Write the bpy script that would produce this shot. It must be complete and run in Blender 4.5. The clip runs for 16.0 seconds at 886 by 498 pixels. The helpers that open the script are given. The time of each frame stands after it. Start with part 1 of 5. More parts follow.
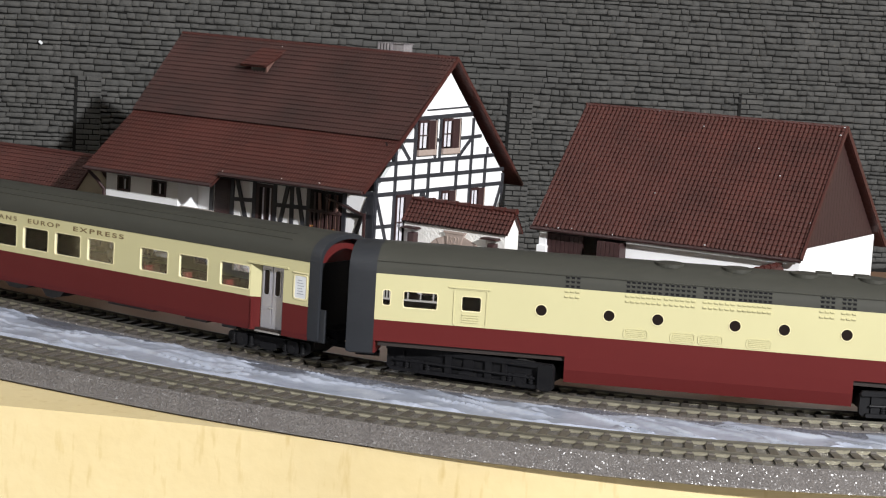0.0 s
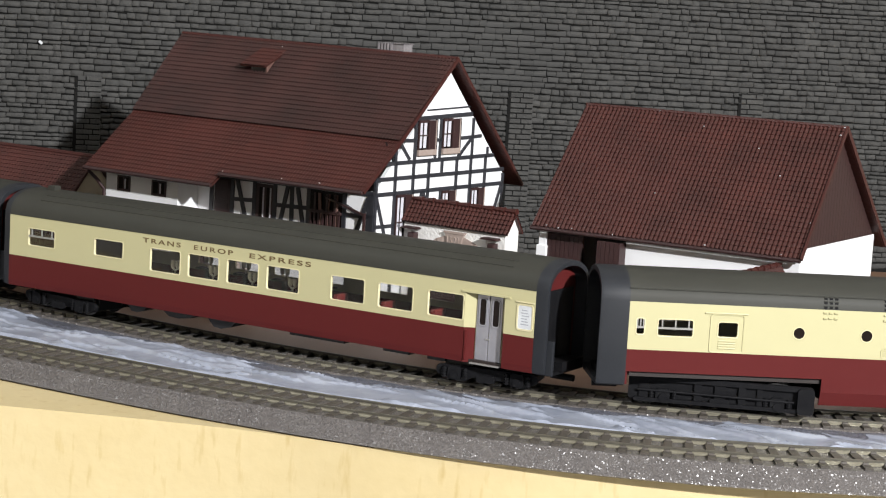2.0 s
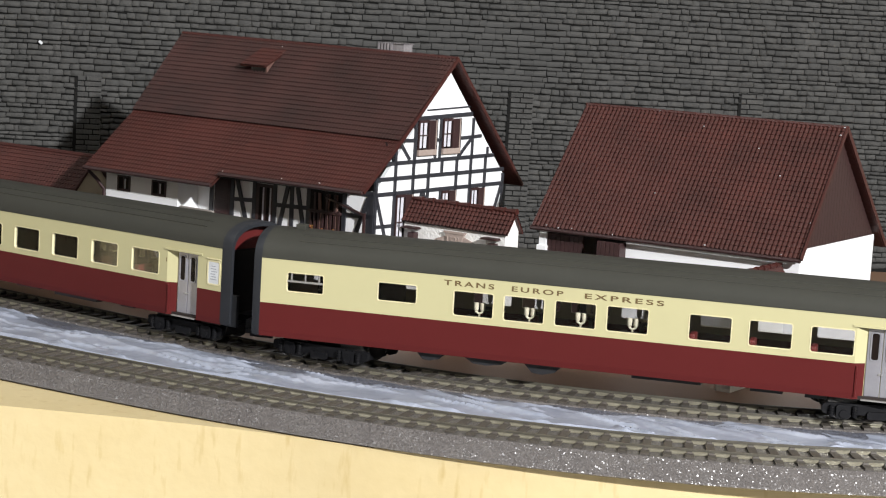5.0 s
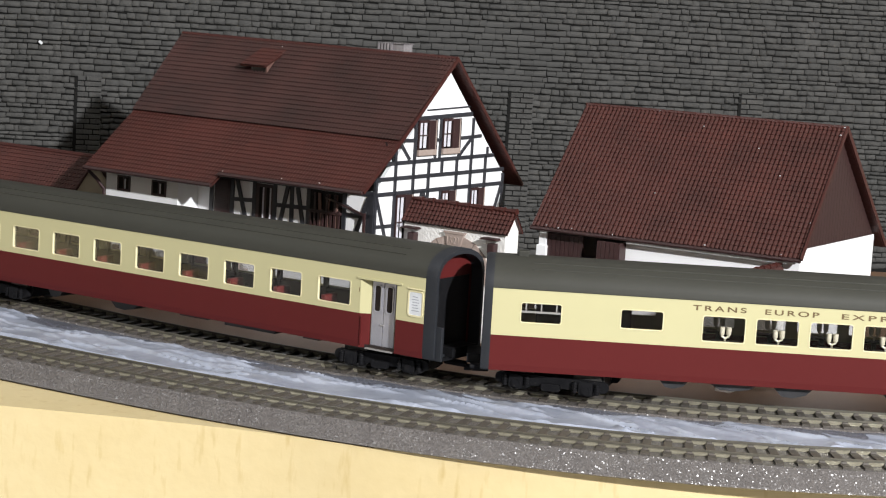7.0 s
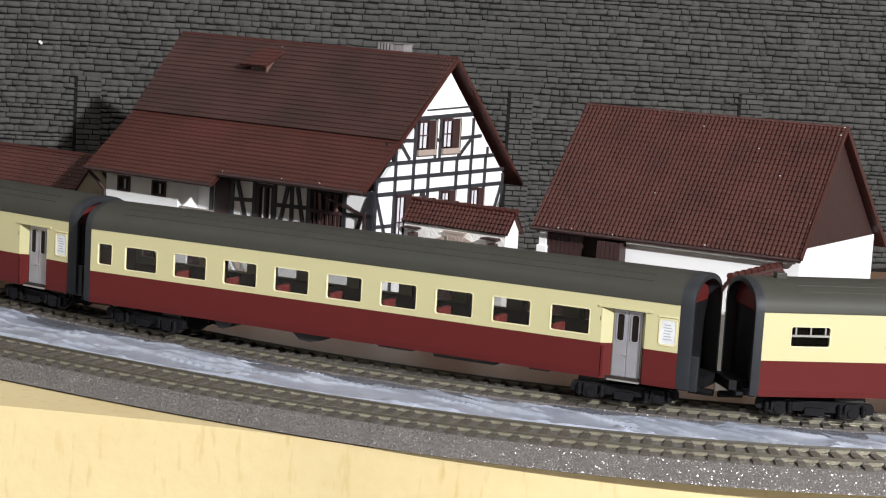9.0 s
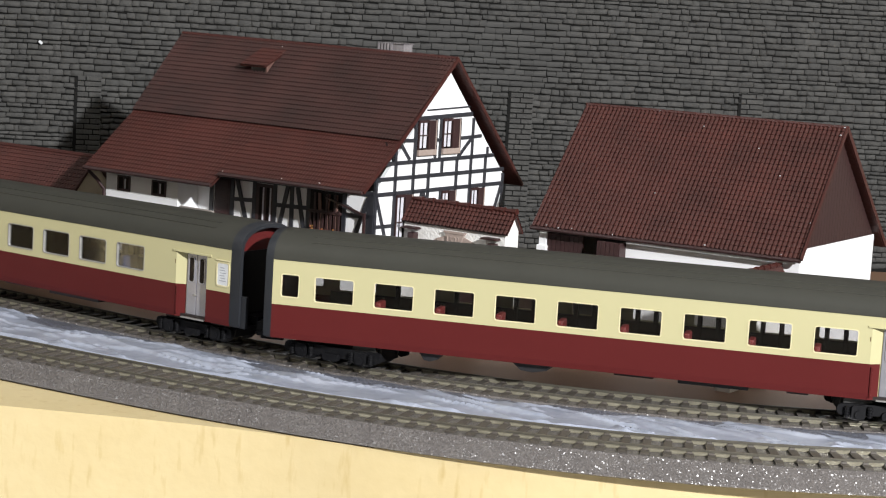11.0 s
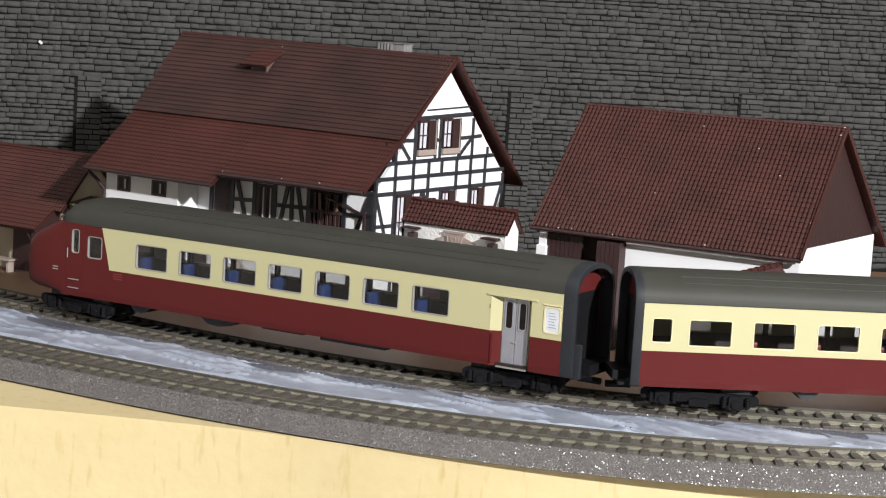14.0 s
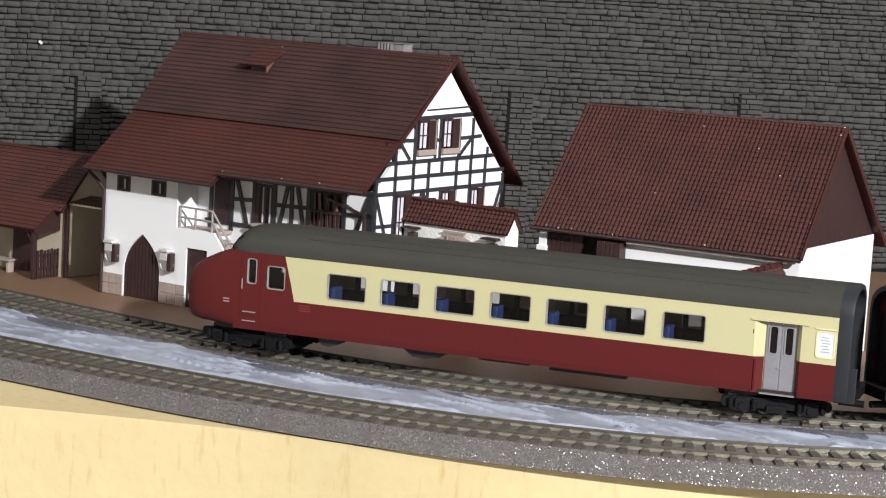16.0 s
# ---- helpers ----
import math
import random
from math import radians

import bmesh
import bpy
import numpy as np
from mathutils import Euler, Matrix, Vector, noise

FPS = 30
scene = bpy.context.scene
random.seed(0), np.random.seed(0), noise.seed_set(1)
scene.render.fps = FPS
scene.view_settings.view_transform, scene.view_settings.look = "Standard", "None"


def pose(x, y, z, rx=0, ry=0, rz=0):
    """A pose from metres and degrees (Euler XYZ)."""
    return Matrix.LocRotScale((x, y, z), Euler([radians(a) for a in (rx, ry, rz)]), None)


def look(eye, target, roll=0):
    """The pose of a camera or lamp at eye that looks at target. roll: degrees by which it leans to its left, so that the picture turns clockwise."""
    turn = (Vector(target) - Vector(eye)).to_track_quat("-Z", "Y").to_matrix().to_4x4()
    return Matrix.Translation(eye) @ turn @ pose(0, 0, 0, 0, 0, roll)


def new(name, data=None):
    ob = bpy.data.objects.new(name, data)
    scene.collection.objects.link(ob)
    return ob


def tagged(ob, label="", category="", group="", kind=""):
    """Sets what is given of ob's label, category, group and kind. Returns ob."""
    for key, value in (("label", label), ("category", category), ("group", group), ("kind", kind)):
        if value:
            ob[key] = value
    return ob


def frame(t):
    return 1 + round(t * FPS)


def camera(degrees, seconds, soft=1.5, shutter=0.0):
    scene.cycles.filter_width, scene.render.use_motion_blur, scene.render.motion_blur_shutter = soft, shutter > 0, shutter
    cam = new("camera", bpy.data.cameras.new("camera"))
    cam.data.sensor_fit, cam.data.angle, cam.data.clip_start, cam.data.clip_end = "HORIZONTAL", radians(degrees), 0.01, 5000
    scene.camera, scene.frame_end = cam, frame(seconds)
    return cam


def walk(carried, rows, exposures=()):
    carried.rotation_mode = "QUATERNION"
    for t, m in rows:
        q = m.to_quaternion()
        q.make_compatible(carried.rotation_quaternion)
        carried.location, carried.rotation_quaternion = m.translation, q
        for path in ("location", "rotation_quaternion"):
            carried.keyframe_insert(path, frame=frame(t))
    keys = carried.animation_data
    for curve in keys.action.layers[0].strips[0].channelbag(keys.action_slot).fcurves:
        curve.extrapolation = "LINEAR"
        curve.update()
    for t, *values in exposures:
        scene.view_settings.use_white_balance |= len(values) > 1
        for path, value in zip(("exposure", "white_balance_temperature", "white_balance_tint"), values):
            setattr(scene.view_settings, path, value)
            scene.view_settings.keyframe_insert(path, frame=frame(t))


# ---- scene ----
MM = 0.001

# ---- camera: it stands still on a tripod beside the layout ----
cam = camera(25.2, 16.0, soft=1.12)
EYE = Vector((0, 0, 0.15206))
TILT = 0.134737
VIEW = look(EYE, EYE + Vector((0, math.cos(TILT), -math.sin(TILT))), 3.4006)
walk(cam, [(0, VIEW), (16, VIEW)], [(0, 0.0, 6500, 10), (16, 0.0, 6500, 10)])

# ---- light: one photo lamp beside the camera, and the dim room round it ----
world = bpy.data.worlds.new("room_dark")
world.use_nodes = True
world.node_tree.nodes["Background"].inputs[0].default_value = (0.9, 0.95, 1.0, 1)
world.node_tree.nodes["Background"].inputs[1].default_value = 0.02
scene.world = world
lamp = bpy.data.lights.new("photo_lamp", "AREA")
lamp.shape, lamp.size, lamp.energy, lamp.color = "DISK", 0.07, 82.0, (0.985, 0.985, 1.0)
lamp_ob = new("photo_lamp", lamp)
lamp_ob.matrix_world = look((0.953, -0.90, 0.867), (0.0, 0.86, 0.04))
room = bpy.data.lights.new("room_lamp", "AREA")
room.shape, room.size, room.energy, room.color = "DISK", 0.06, 4.0, (0.94, 0.97, 1.0)
room_ob = new("room_lamp", room)
room_ob.matrix_world = look((-0.95, 0.30, 1.15), (-0.1, 0.75, 0.0))


# ---- materials ----
def mat(name, c1, c2=None, rough=0.5, metal=0.0, scale=300.0, bump=0.0, fine=None, spec=0.5, contrast=0.5, rnd=0.0):
    """Two-tone noise at two scales, with fine relief; rnd: tone that varies from piece to piece."""
    m = bpy.data.materials.new(name)
    m.use_nodes = True
    n, l = m.node_tree.nodes, m.node_tree.links
    b = n["Principled BSDF"]
    b.inputs["Roughness"].default_value = rough
    b.inputs["Metallic"].default_value = metal
    b.inputs["Specular IOR Level"].default_value = spec
    c2 = c2 or tuple(x * 0.8 for x in c1)
    tc = n.new("ShaderNodeTexCoord")
    big = n.new("ShaderNodeTexNoise")
    big.inputs["Scale"].default_value, big.inputs["Detail"].default_value = scale, 5
    small = n.new("ShaderNodeTexNoise")
    small.inputs["Scale"].default_value, small.inputs["Detail"].default_value = fine or scale * 7, 3
    l.new(tc.outputs["Object"], big.inputs["Vector"])
    l.new(tc.outputs["Object"], small.inputs["Vector"])
    add = n.new("ShaderNodeMath")
    add.operation = "MULTIPLY_ADD"
    l.new(small.outputs["Fac"], add.inputs[0])
    add.inputs[1].default_value = 0.5
    l.new(big.outputs["Fac"], add.inputs[2])
    ramp = n.new("ShaderNodeMapRange")
    ramp.inputs["From Min"].default_value, ramp.inputs["From Max"].default_value = 0.75 - contrast / 2, 0.75 + contrast / 2
    l.new(add.outputs[0], ramp.inputs["Value"])
    mix = n.new("ShaderNodeMix")
    mix.data_type = "RGBA"
    mix.inputs["A"].default_value, mix.inputs["B"].default_value = (*c1, 1), (*c2, 1)
    l.new(ramp.outputs["Result"], mix.inputs["Factor"])
    out = mix.outputs["Result"]
    if rnd:
        info = n.new("ShaderNodeObjectInfo")
        geo = n.new("ShaderNodeNewGeometry")
        s = n.new("ShaderNodeMath")
        l.new(info.outputs["Random"], s.inputs[0])
        l.new(geo.outputs["Random Per Island"], s.inputs[1])
        f = n.new("ShaderNodeMath")
        f.operation = "FRACT"
        l.new(s.outputs[0], f.inputs[0])
        r = n.new("ShaderNodeMapRange")
        r.inputs["To Min"].default_value, r.inputs["To Max"].default_value = 1 - rnd, 1 + rnd
        l.new(f.outputs[0], r.inputs["Value"])
        mul = n.new("ShaderNodeVectorMath")
        mul.operation = "SCALE"
        l.new(out, mul.inputs[0])
        l.new(r.outputs["Result"], mul.inputs["Scale"])
        out = mul.outputs["Vector"]
    l.new(out, b.inputs["Base Color"])
    if bump:
        bp = n.new("ShaderNodeBump")
        bp.inputs["Strength"].default_value, bp.inputs["Distance"].default_value = 1.0, bump * MM
        l.new(small.outputs["Fac"], bp.inputs["Height"])
        l.new(bp.outputs["Normal"], b.inputs["Normal"])
    return m


def glass_mat(name, tint, rough=0.03):
    m = bpy.data.materials.new(name)
    m.use_nodes = True
    n, l = m.node_tree.nodes, m.node_tree.links
    n.remove(n["Principled BSDF"])
    tr, gl, mx, fr = (n.new("ShaderNode" + k) for k in ("BsdfTransparent", "BsdfGlossy", "MixShader", "Fresnel"))
    tr.inputs["Color"].default_value = (*tint, 1)
    gl.inputs["Roughness"].default_value = rough
    fr.inputs["IOR"].default_value = 1.38
    l.new(fr.outputs[0], mx.inputs[0])
    l.new(tr.outputs[0], mx.inputs[1])
    l.new(gl.outputs[0], mx.inputs[2])
    l.new(mx.outputs[0], n["Material Output"].inputs["Surface"])
    return m


M_CREAM = mat("cream_paint", (0.47, 0.440, 0.248), (0.447, 0.416, 0.233), 0.42, scale=60, contrast=1.2)
M_RED = mat("wine_red_paint", (0.092, 0.0145, 0.0142), (0.080, 0.0125, 0.0122), 0.38, scale=60, contrast=1.2, spec=0.14)
M_ROOF = mat("dark_grey_roof_paint", (0.042, 0.042, 0.035), (0.034, 0.034, 0.028), 0.55, spec=0.2, scale=90, contrast=1.0)
M_HOOP = mat("gangway_grey", (0.020, 0.022, 0.026), None, 0.55, spec=0.3, scale=120)
M_BLACK = mat("matt_black_plastic", (0.012, 0.012, 0.014), (0.02, 0.02, 0.022), 0.45, scale=200)
M_BOGIE = mat("bogie_black", (0.006, 0.006, 0.007), (0.010, 0.010, 0.011), 0.5, spec=0.12, scale=300)
M_SILVER = mat("door_silver", (0.46, 0.46, 0.50), (0.38, 0.38, 0.42), 0.26, metal=0.6, scale=150)
M_TRIM = mat("window_trim_silver", (0.36, 0.35, 0.33), None, 0.4, metal=0.4, scale=200)
M_CREAMLIP = mat("cream_window_lip", (0.68, 0.62, 0.38), None, 0.4, scale=80)
M_GLASS = glass_mat("coach_glass", (0.86, 0.86, 0.86))
M_SEATR = mat("red_seat_plastic", (0.16, 0.022, 0.02), None, 0.5, scale=200)
M_SEATB = mat("blue_seat_plastic", (0.012, 0.030, 0.11), None, 0.5, scale=200)
M_INNER = mat("brown_interior", (0.018, 0.011, 0.009), None, 0.6, scale=200)
M_LAMPW = mat("table_lamp_cream", (0.85, 0.80, 0.62), None, 0.4, scale=200)
M_POSTER = mat("white_poster_paper", (0.66, 0.68, 0.70), None, 0.6, scale=200)
M_INK = mat("grey_print", (0.35, 0.37, 0.40), None, 0.7, scale=200)
M_GOLD = mat("gold_brown_lettering", (0.13, 0.085, 0.035), None, 0.45, scale=200)
# web tone raised to carry the glint of the rail side; the head stays duller
M_RAIL = mat("nickel_rail_web_glint", (0.32, 0.30, 0.23), (0.22, 0.205, 0.155), 0.28, metal=0.5, scale=260)
M_RAILTOP = mat("dull_rail_head", (0.105, 0.097, 0.075), (0.075, 0.069, 0.055), 0.42, metal=0.3, scale=300)
M_WHEEL = mat("blackened_wheel_metal", (0.035, 0.035, 0.036), (0.06, 0.058, 0.055), 0.35, metal=0.4, scale=300)
M_FLOWER = mat("red_flower_foam", (0.30, 0.04, 0.035), (0.16, 0.12, 0.02), 0.7, scale=700)
M_SLEEPER = mat("brown_plastic_sleeper", (0.070, 0.061, 0.050), (0.050, 0.043, 0.036), 0.5, scale=600, rnd=0.12)
M_TILEUP = mat("dusty_brown_tile_plastic", (0.044, 0.0185, 0.0160), (0.022, 0.0110, 0.0098), 0.42, spec=0.28, bump=0.2, fine=600, scale=45, contrast=0.5)
M_TILE = mat("red_brown_tile_plastic", (0.060, 0.0190, 0.0152), (0.034, 0.0122, 0.0102), 0.40, spec=0.28, bump=0.2, fine=600, scale=55, contrast=0.55)
M_RIDGE = mat("ridge_tile_plastic", (0.055, 0.016, 0.013), None, 0.42, spec=0.3, scale=200)
M_PLASTER = mat("white_plaster", (0.80, 0.81, 0.82), (0.76, 0.765, 0.77), 0.6, scale=120, contrast=1.0)
M_ROUGHPL = mat("rough_white_plaster", (0.78, 0.77, 0.74), (0.70, 0.69, 0.66), 0.7, scale=500, bump=0.5, fine=900)
M_BEIGE = mat("beige_plaster", (0.50, 0.44, 0.33), (0.46, 0.40, 0.30), 0.6, scale=120)
M_TIMBER = mat("dark_timber", (0.020, 0.021, 0.026), (0.03, 0.031, 0.037), 0.5, scale=400)
M_BROWN = mat("brown_plank_plastic", (0.036, 0.015, 0.0145), (0.027, 0.012, 0.012), 0.5, scale=250, bump=0.1)
M_SILL = mat("tan_stone_plastic", (0.30, 0.235, 0.20), (0.35, 0.285, 0.25), 0.6, scale=400, rnd=0.08)
M_RAILW = mat("pale_grey_handrail", (0.30, 0.275, 0.25), None, 0.5, scale=300)
M_DRAPE = mat("faded_tan_drape", (0.20, 0.12, 0.095), (0.11, 0.055, 0.045), 0.7, scale=300)
# also colours the sheets that stand for shade in loggia and hatch
M_WINDARK = mat("dark_pane_and_opening_shade", (0.012, 0.008, 0.007), None, 0.25, scale=300, spec=0.2)
M_CURTAIN = mat("pale_curtain", (0.62, 0.62, 0.66), (0.5, 0.5, 0.55), 0.7, scale=500)
M_GREY = mat("light_grey_fixture", (0.55, 0.54, 0.52), None, 0.5, scale=300)
M_CHIM = mat("clear_chimney_plastic", (0.24, 0.225, 0.23), (0.13, 0.12, 0.125), 0.2, scale=500, rnd=0.2)
M_GROUND = mat("brown_painted_board", (0.185, 0.106, 0.063), (0.155, 0.09, 0.054), 0.6, scale=30, bump=0.08, fine=900, contrast=0.9)
def wood_mat():
    """Varnished plywood: long streaks, with dents and dark pits."""
    m = mat("yellow_plywood", (0.635, 0.53, 0.305), (0.555, 0.445, 0.232), 0.42, scale=14, bump=0.22, fine=170, contrast=0.7)
    n, l = m.node_tree.nodes, m.node_tree.links
    tc, mp, no, rp, mx = (n.new("ShaderNode" + k) for k in ("TexCoord", "Mapping", "TexNoise", "MapRange", "Mix"))
    mp.inputs["Scale"].default_value = (1.0, 1.0, 0.22)
    no.inputs["Scale"].default_value, no.inputs["Detail"].default_value = 260, 4
    l.new(tc.outputs["Object"], mp.inputs[0])
    l.new(mp.outputs[0], no.inputs["Vector"])
    rp.inputs["From Min"].default_value, rp.inputs["From Max"].default_value = 0.58, 0.82
    l.new(no.outputs["Fac"], rp.inputs["Value"])
    mx.data_type = "RGBA"
    b = n["Principled BSDF"]
    l.new(b.inputs["Base Color"].links[0].from_socket, mx.inputs["A"])
    mx.inputs["B"].default_value = (0.47, 0.35, 0.15, 1)
    l.new(rp.outputs["Result"], mx.inputs["Factor"])
    l.new(mx.outputs["Result"], b.inputs["Base Color"])
    return m


M_WOOD = wood_mat()
M_ROOMWALL = mat("room_wall_paint", (0.55, 0.53, 0.50), None, 0.8, scale=3)
M_STONE = mat("grey_embossed_stone", (0.068, 0.067, 0.063), (0.042, 0.042, 0.041), 0.7, scale=90, bump=0.8, fine=420, rnd=0.13, contrast=0.7, spec=0.15)
M_JOINT = mat("dark_stone_joint", (0.009, 0.009, 0.0085), None, 0.8, spec=0.1, scale=300)
M_PAPER = mat("blue_grey_modelling_paste", (0.33, 0.358, 0.425), (0.235, 0.26, 0.322), 0.28, scale=40, bump=0.10, fine=260, contrast=0.4)


def ballast_mat(name, c1, c2, rough, lean_by, size):
    """Moulded plastic ballast: small shiny grains, each with its own lean."""
    m = mat(name, c1, c2, rough, scale=120, spec=0.75)
    n, l = m.node_tree.nodes, m.node_tree.links
    tc = n.new("ShaderNodeTexCoord")
    v = n.new("ShaderNodeTexVoronoi")
    v.inputs["Scale"].default_value = size
    l.new(tc.outputs["Object"], v.inputs["Vector"])
    geo = n.new("ShaderNodeNewGeometry")
    lean, tilt, norm = (n.new("ShaderNodeVectorMath") for _ in range(3))
    lean.operation, tilt.operation, norm.operation = "SUBTRACT", "MULTIPLY_ADD", "NORMALIZE"
    lean.inputs[1].default_value = (0.5, 0.5, 0.5)
    l.new(v.outputs["Color"], lean.inputs[0])
    l.new(lean.outputs[0], tilt.inputs[0])
    tilt.inputs[1].default_value = (lean_by, lean_by, lean_by)
    l.new(geo.outputs["Normal"], tilt.inputs[2])
    l.new(tilt.outputs[0], norm.inputs[0])
    l.new(norm.outputs[0], n["Principled BSDF"].inputs["Normal"])
    return m


M_BALLAST = ballast_mat("grey_brown_ballast_plastic", (0.088, 0.080, 0.077), (0.112, 0.103, 0.098), 0.29, 0.80, 2600)
M_WETPASTE = ballast_mat("dark_blue_grey_thinned_paste", (0.085, 0.090, 0.112), (0.125, 0.130, 0.155), 0.28, 0.55, 1500)


# ---- mesh helpers; all lengths below are in millimetres ----
def part(name, bm, material, parent=None, label="", smooth=False, kind=""):
    """Links a bmesh, in millimetres, as one mesh object under a thing or a part."""
    bmesh.ops.recalc_face_normals(bm, faces=bm.faces)
    for v in bm.verts:
        v.co *= MM
    me = bpy.data.meshes.new(name)
    for f in bm.faces:
        f.smooth = smooth
    bm.to_mesh(me)
    bm.free()
    if smooth:
        me.set_sharp_from_angle(angle=radians(38))
    me.materials.append(material)
    ob = new(name, me)
    ob.parent = parent
    if label:
        ob["label"] = label
    if kind:
        ob["kind"] = kind
    return ob


def thing(name, m, label, category, group=""):
    ob = new(name)
    ob.empty_display_size = 0.01
    ob.matrix_world = m
    return tagged(ob, label, category, group)


def box(bm, x0, x1, y0, y1, z0, z1):
    v = [bm.verts.new(p) for p in ((x0, y0, z0), (x1, y0, z0), (x1, y1, z0), (x0, y1, z0), (x0, y0, z1), (x1, y0, z1), (x1, y1, z1), (x0, y1, z1))]
    for f in ((0, 3, 2, 1), (4, 5, 6, 7), (0, 1, 5, 4), (1, 2, 6, 5), (2, 3, 7, 6), (3, 0, 4, 7)):
        bm.faces.new([v[i] for i in f])
    return bm


def bx(*a, bevel=0.0):
    bm = box(bmesh.new(), *a)
    if bevel:
        bmesh.ops.bevel(bm, geom=bm.edges[:], offset=bevel, segments=2, affect="EDGES", profile=0.6)
    return bm


def prism(bm, poly, axis, a, b):
    """A solid from a polygon in the plane across axis ('x', 'y' or 'z'), from a to b along it."""
    def p(q, k):
        return {"x": (k, q[0], q[1]), "y": (q[0], k, q[1]), "z": (q[0], q[1], k)}[axis]
    lo, hi = [bm.verts.new(p(q, a)) for q in poly], [bm.verts.new(p(q, b)) for q in poly]
    bm.faces.new(lo), bm.faces.new(hi)
    for i in range(len(poly)):
        j = (i + 1) % len(poly)
        bm.faces.new((lo[i], lo[j], hi[j], hi[i]))
    return bm


def beam(bm, p, q, w, d):
    """A bar from p to q, w wide and d deep."""
    p, q = Vector(p), Vector(q)
    t = (q - p).normalized()
    s = t.cross(Vector((0, 0, 1)))
    s = s.normalized() if s.length > 1e-3 else Vector((1, 0, 0))
    n = s.cross(t)
    vs = [bm.verts.new(e + s * a * w / 2 + n * b * d / 2) for e in (p, q) for a, b in ((-1, -1), (1, -1), (1, 1), (-1, 1))]
    for f in ((0, 1, 2, 3), (7, 6, 5, 4), (0, 4, 5, 1), (1, 5, 6, 2), (2, 6, 7, 3), (3, 7, 4, 0)):
        bm.faces.new([vs[i] for i in f])
    return bm


def cyl(bm, p, q, r, n=12):
    p, q = Vector(p), Vector(q)
    t = (q - p).normalized()
    s = t.orthogonal().normalized()
    k = t.cross(s)
    rings = [[bm.verts.new(e + (s * math.cos(a) + k * math.sin(a)) * r) for a in (2 * math.pi * i / n for i in range(n))] for e in (p, q)]
    bm.faces.new(rings[0]), bm.faces.new(rings[1])
    for i in range(n):
        j = (i + 1) % n
        bm.faces.new((rings[0][i], rings[0][j], rings[1][j], rings[1][i]))
    return bm


def loft(bm, rings, caps=True, closed=True):
    vs = [[bm.verts.new(p) for p in r] for r in rings]
    n = len(vs[0])
    for a, b in zip(vs, vs[1:]):
        for i in range(n if closed else n - 1):
            j = (i + 1) % n
            bm.faces.new((a[i], a[j], b[j], b[i]))
    if caps:
        bm.faces.new(vs[0]), bm.faces.new(vs[-1])
    return bm


# ---- the lines of the two tracks: a bend fed by a straight ----
KNOTS = [-1500, -460, -420, -210, -70, 70, 210, 420, 520, 1500]
STEP = 2.0
ARC = np.arange(-1300, 1301, STEP)
MID = len(ARC) // 2


def line(y0, heading, bends):
    k = np.interp(ARC, KNOTS, bends)
    c = np.concatenate([[0], np.cumsum((k[1:] + k[:-1]) / 2 * STEP)])
    a = heading + c - c[MID]
    am = (a[1:] + a[:-1]) / 2
    x = np.concatenate([[0], np.cumsum(np.cos(am) * STEP)])
    y = np.concatenate([[0], np.cumsum(np.sin(am) * STEP)])
    return x - x[MID], y - y[MID] + y0, a


FAR = line(752.66, -0.39710, [0, 0, -0.000592, -0.0001475, 0.0016901, 0.0025944, 0.0023707, 0.0018416, 0.0024, 0.0024])
NEAR = line(678.81, -0.33189, [0, 0, -0.0005126, -0.0002332, 0.0014215, 0.0028534, 0.0023577, 0.0019559, 0.0023, 0.0023])


def spot(track, s, off=0.0):
    """The place s along a track and off to its far side, and the heading there."""
    a = float(np.interp(s, ARC, track[2]))
    return (float(np.interp(s, ARC, track[0])) - off * math.sin(a), float(np.interp(s, ARC, track[1])) + off * math.cos(a), a)


def sweep(track, s0, s1, profile, step=6.0, wobble=0.0):
    """A closed cross-section (offset, height) led along a track."""
    rings = []
    for s in np.arange(s0, s1 + 0.1, step):
        r = []
        for o, z in profile:
            x, y, _ = spot(track, s, o + (wobble * noise.noise(Vector((s * 0.05, o, 0))) if abs(o) > 18 else 0))
            r.append((x, y, z))
        rings.append(r)
    return loft(bmesh.new(), rings)


# ---- the setting: room, layout base, ground ----
def room_shell():
    for name, a in (("floor", (-1800, 1800, -1600, 2000, -810, -790)), ("wall_south", (-1800, 1800, -1620, -1600, -810, 1600)),
                    ("wall_north", (-1800, 1800, 2000, 2020, -810, 1600)), ("wall_west", (-1820, -1800, -1600, 2000, -810, 1600)),
                    ("wall_east", (1800, 1820, -1600, 2000, -810, 1600)), ("ceiling", (-1820, 1820, -1620, 2020, 1600, 1620))):
        ob = part(name, bx(*a), M_ROOMWALL)
        tagged(ob, "plain pale painted " + ("floor" if name == "floor" else "ceiling" if name == "ceiling" else "wall") + " of the dim hobby room", "room", kind="structure")


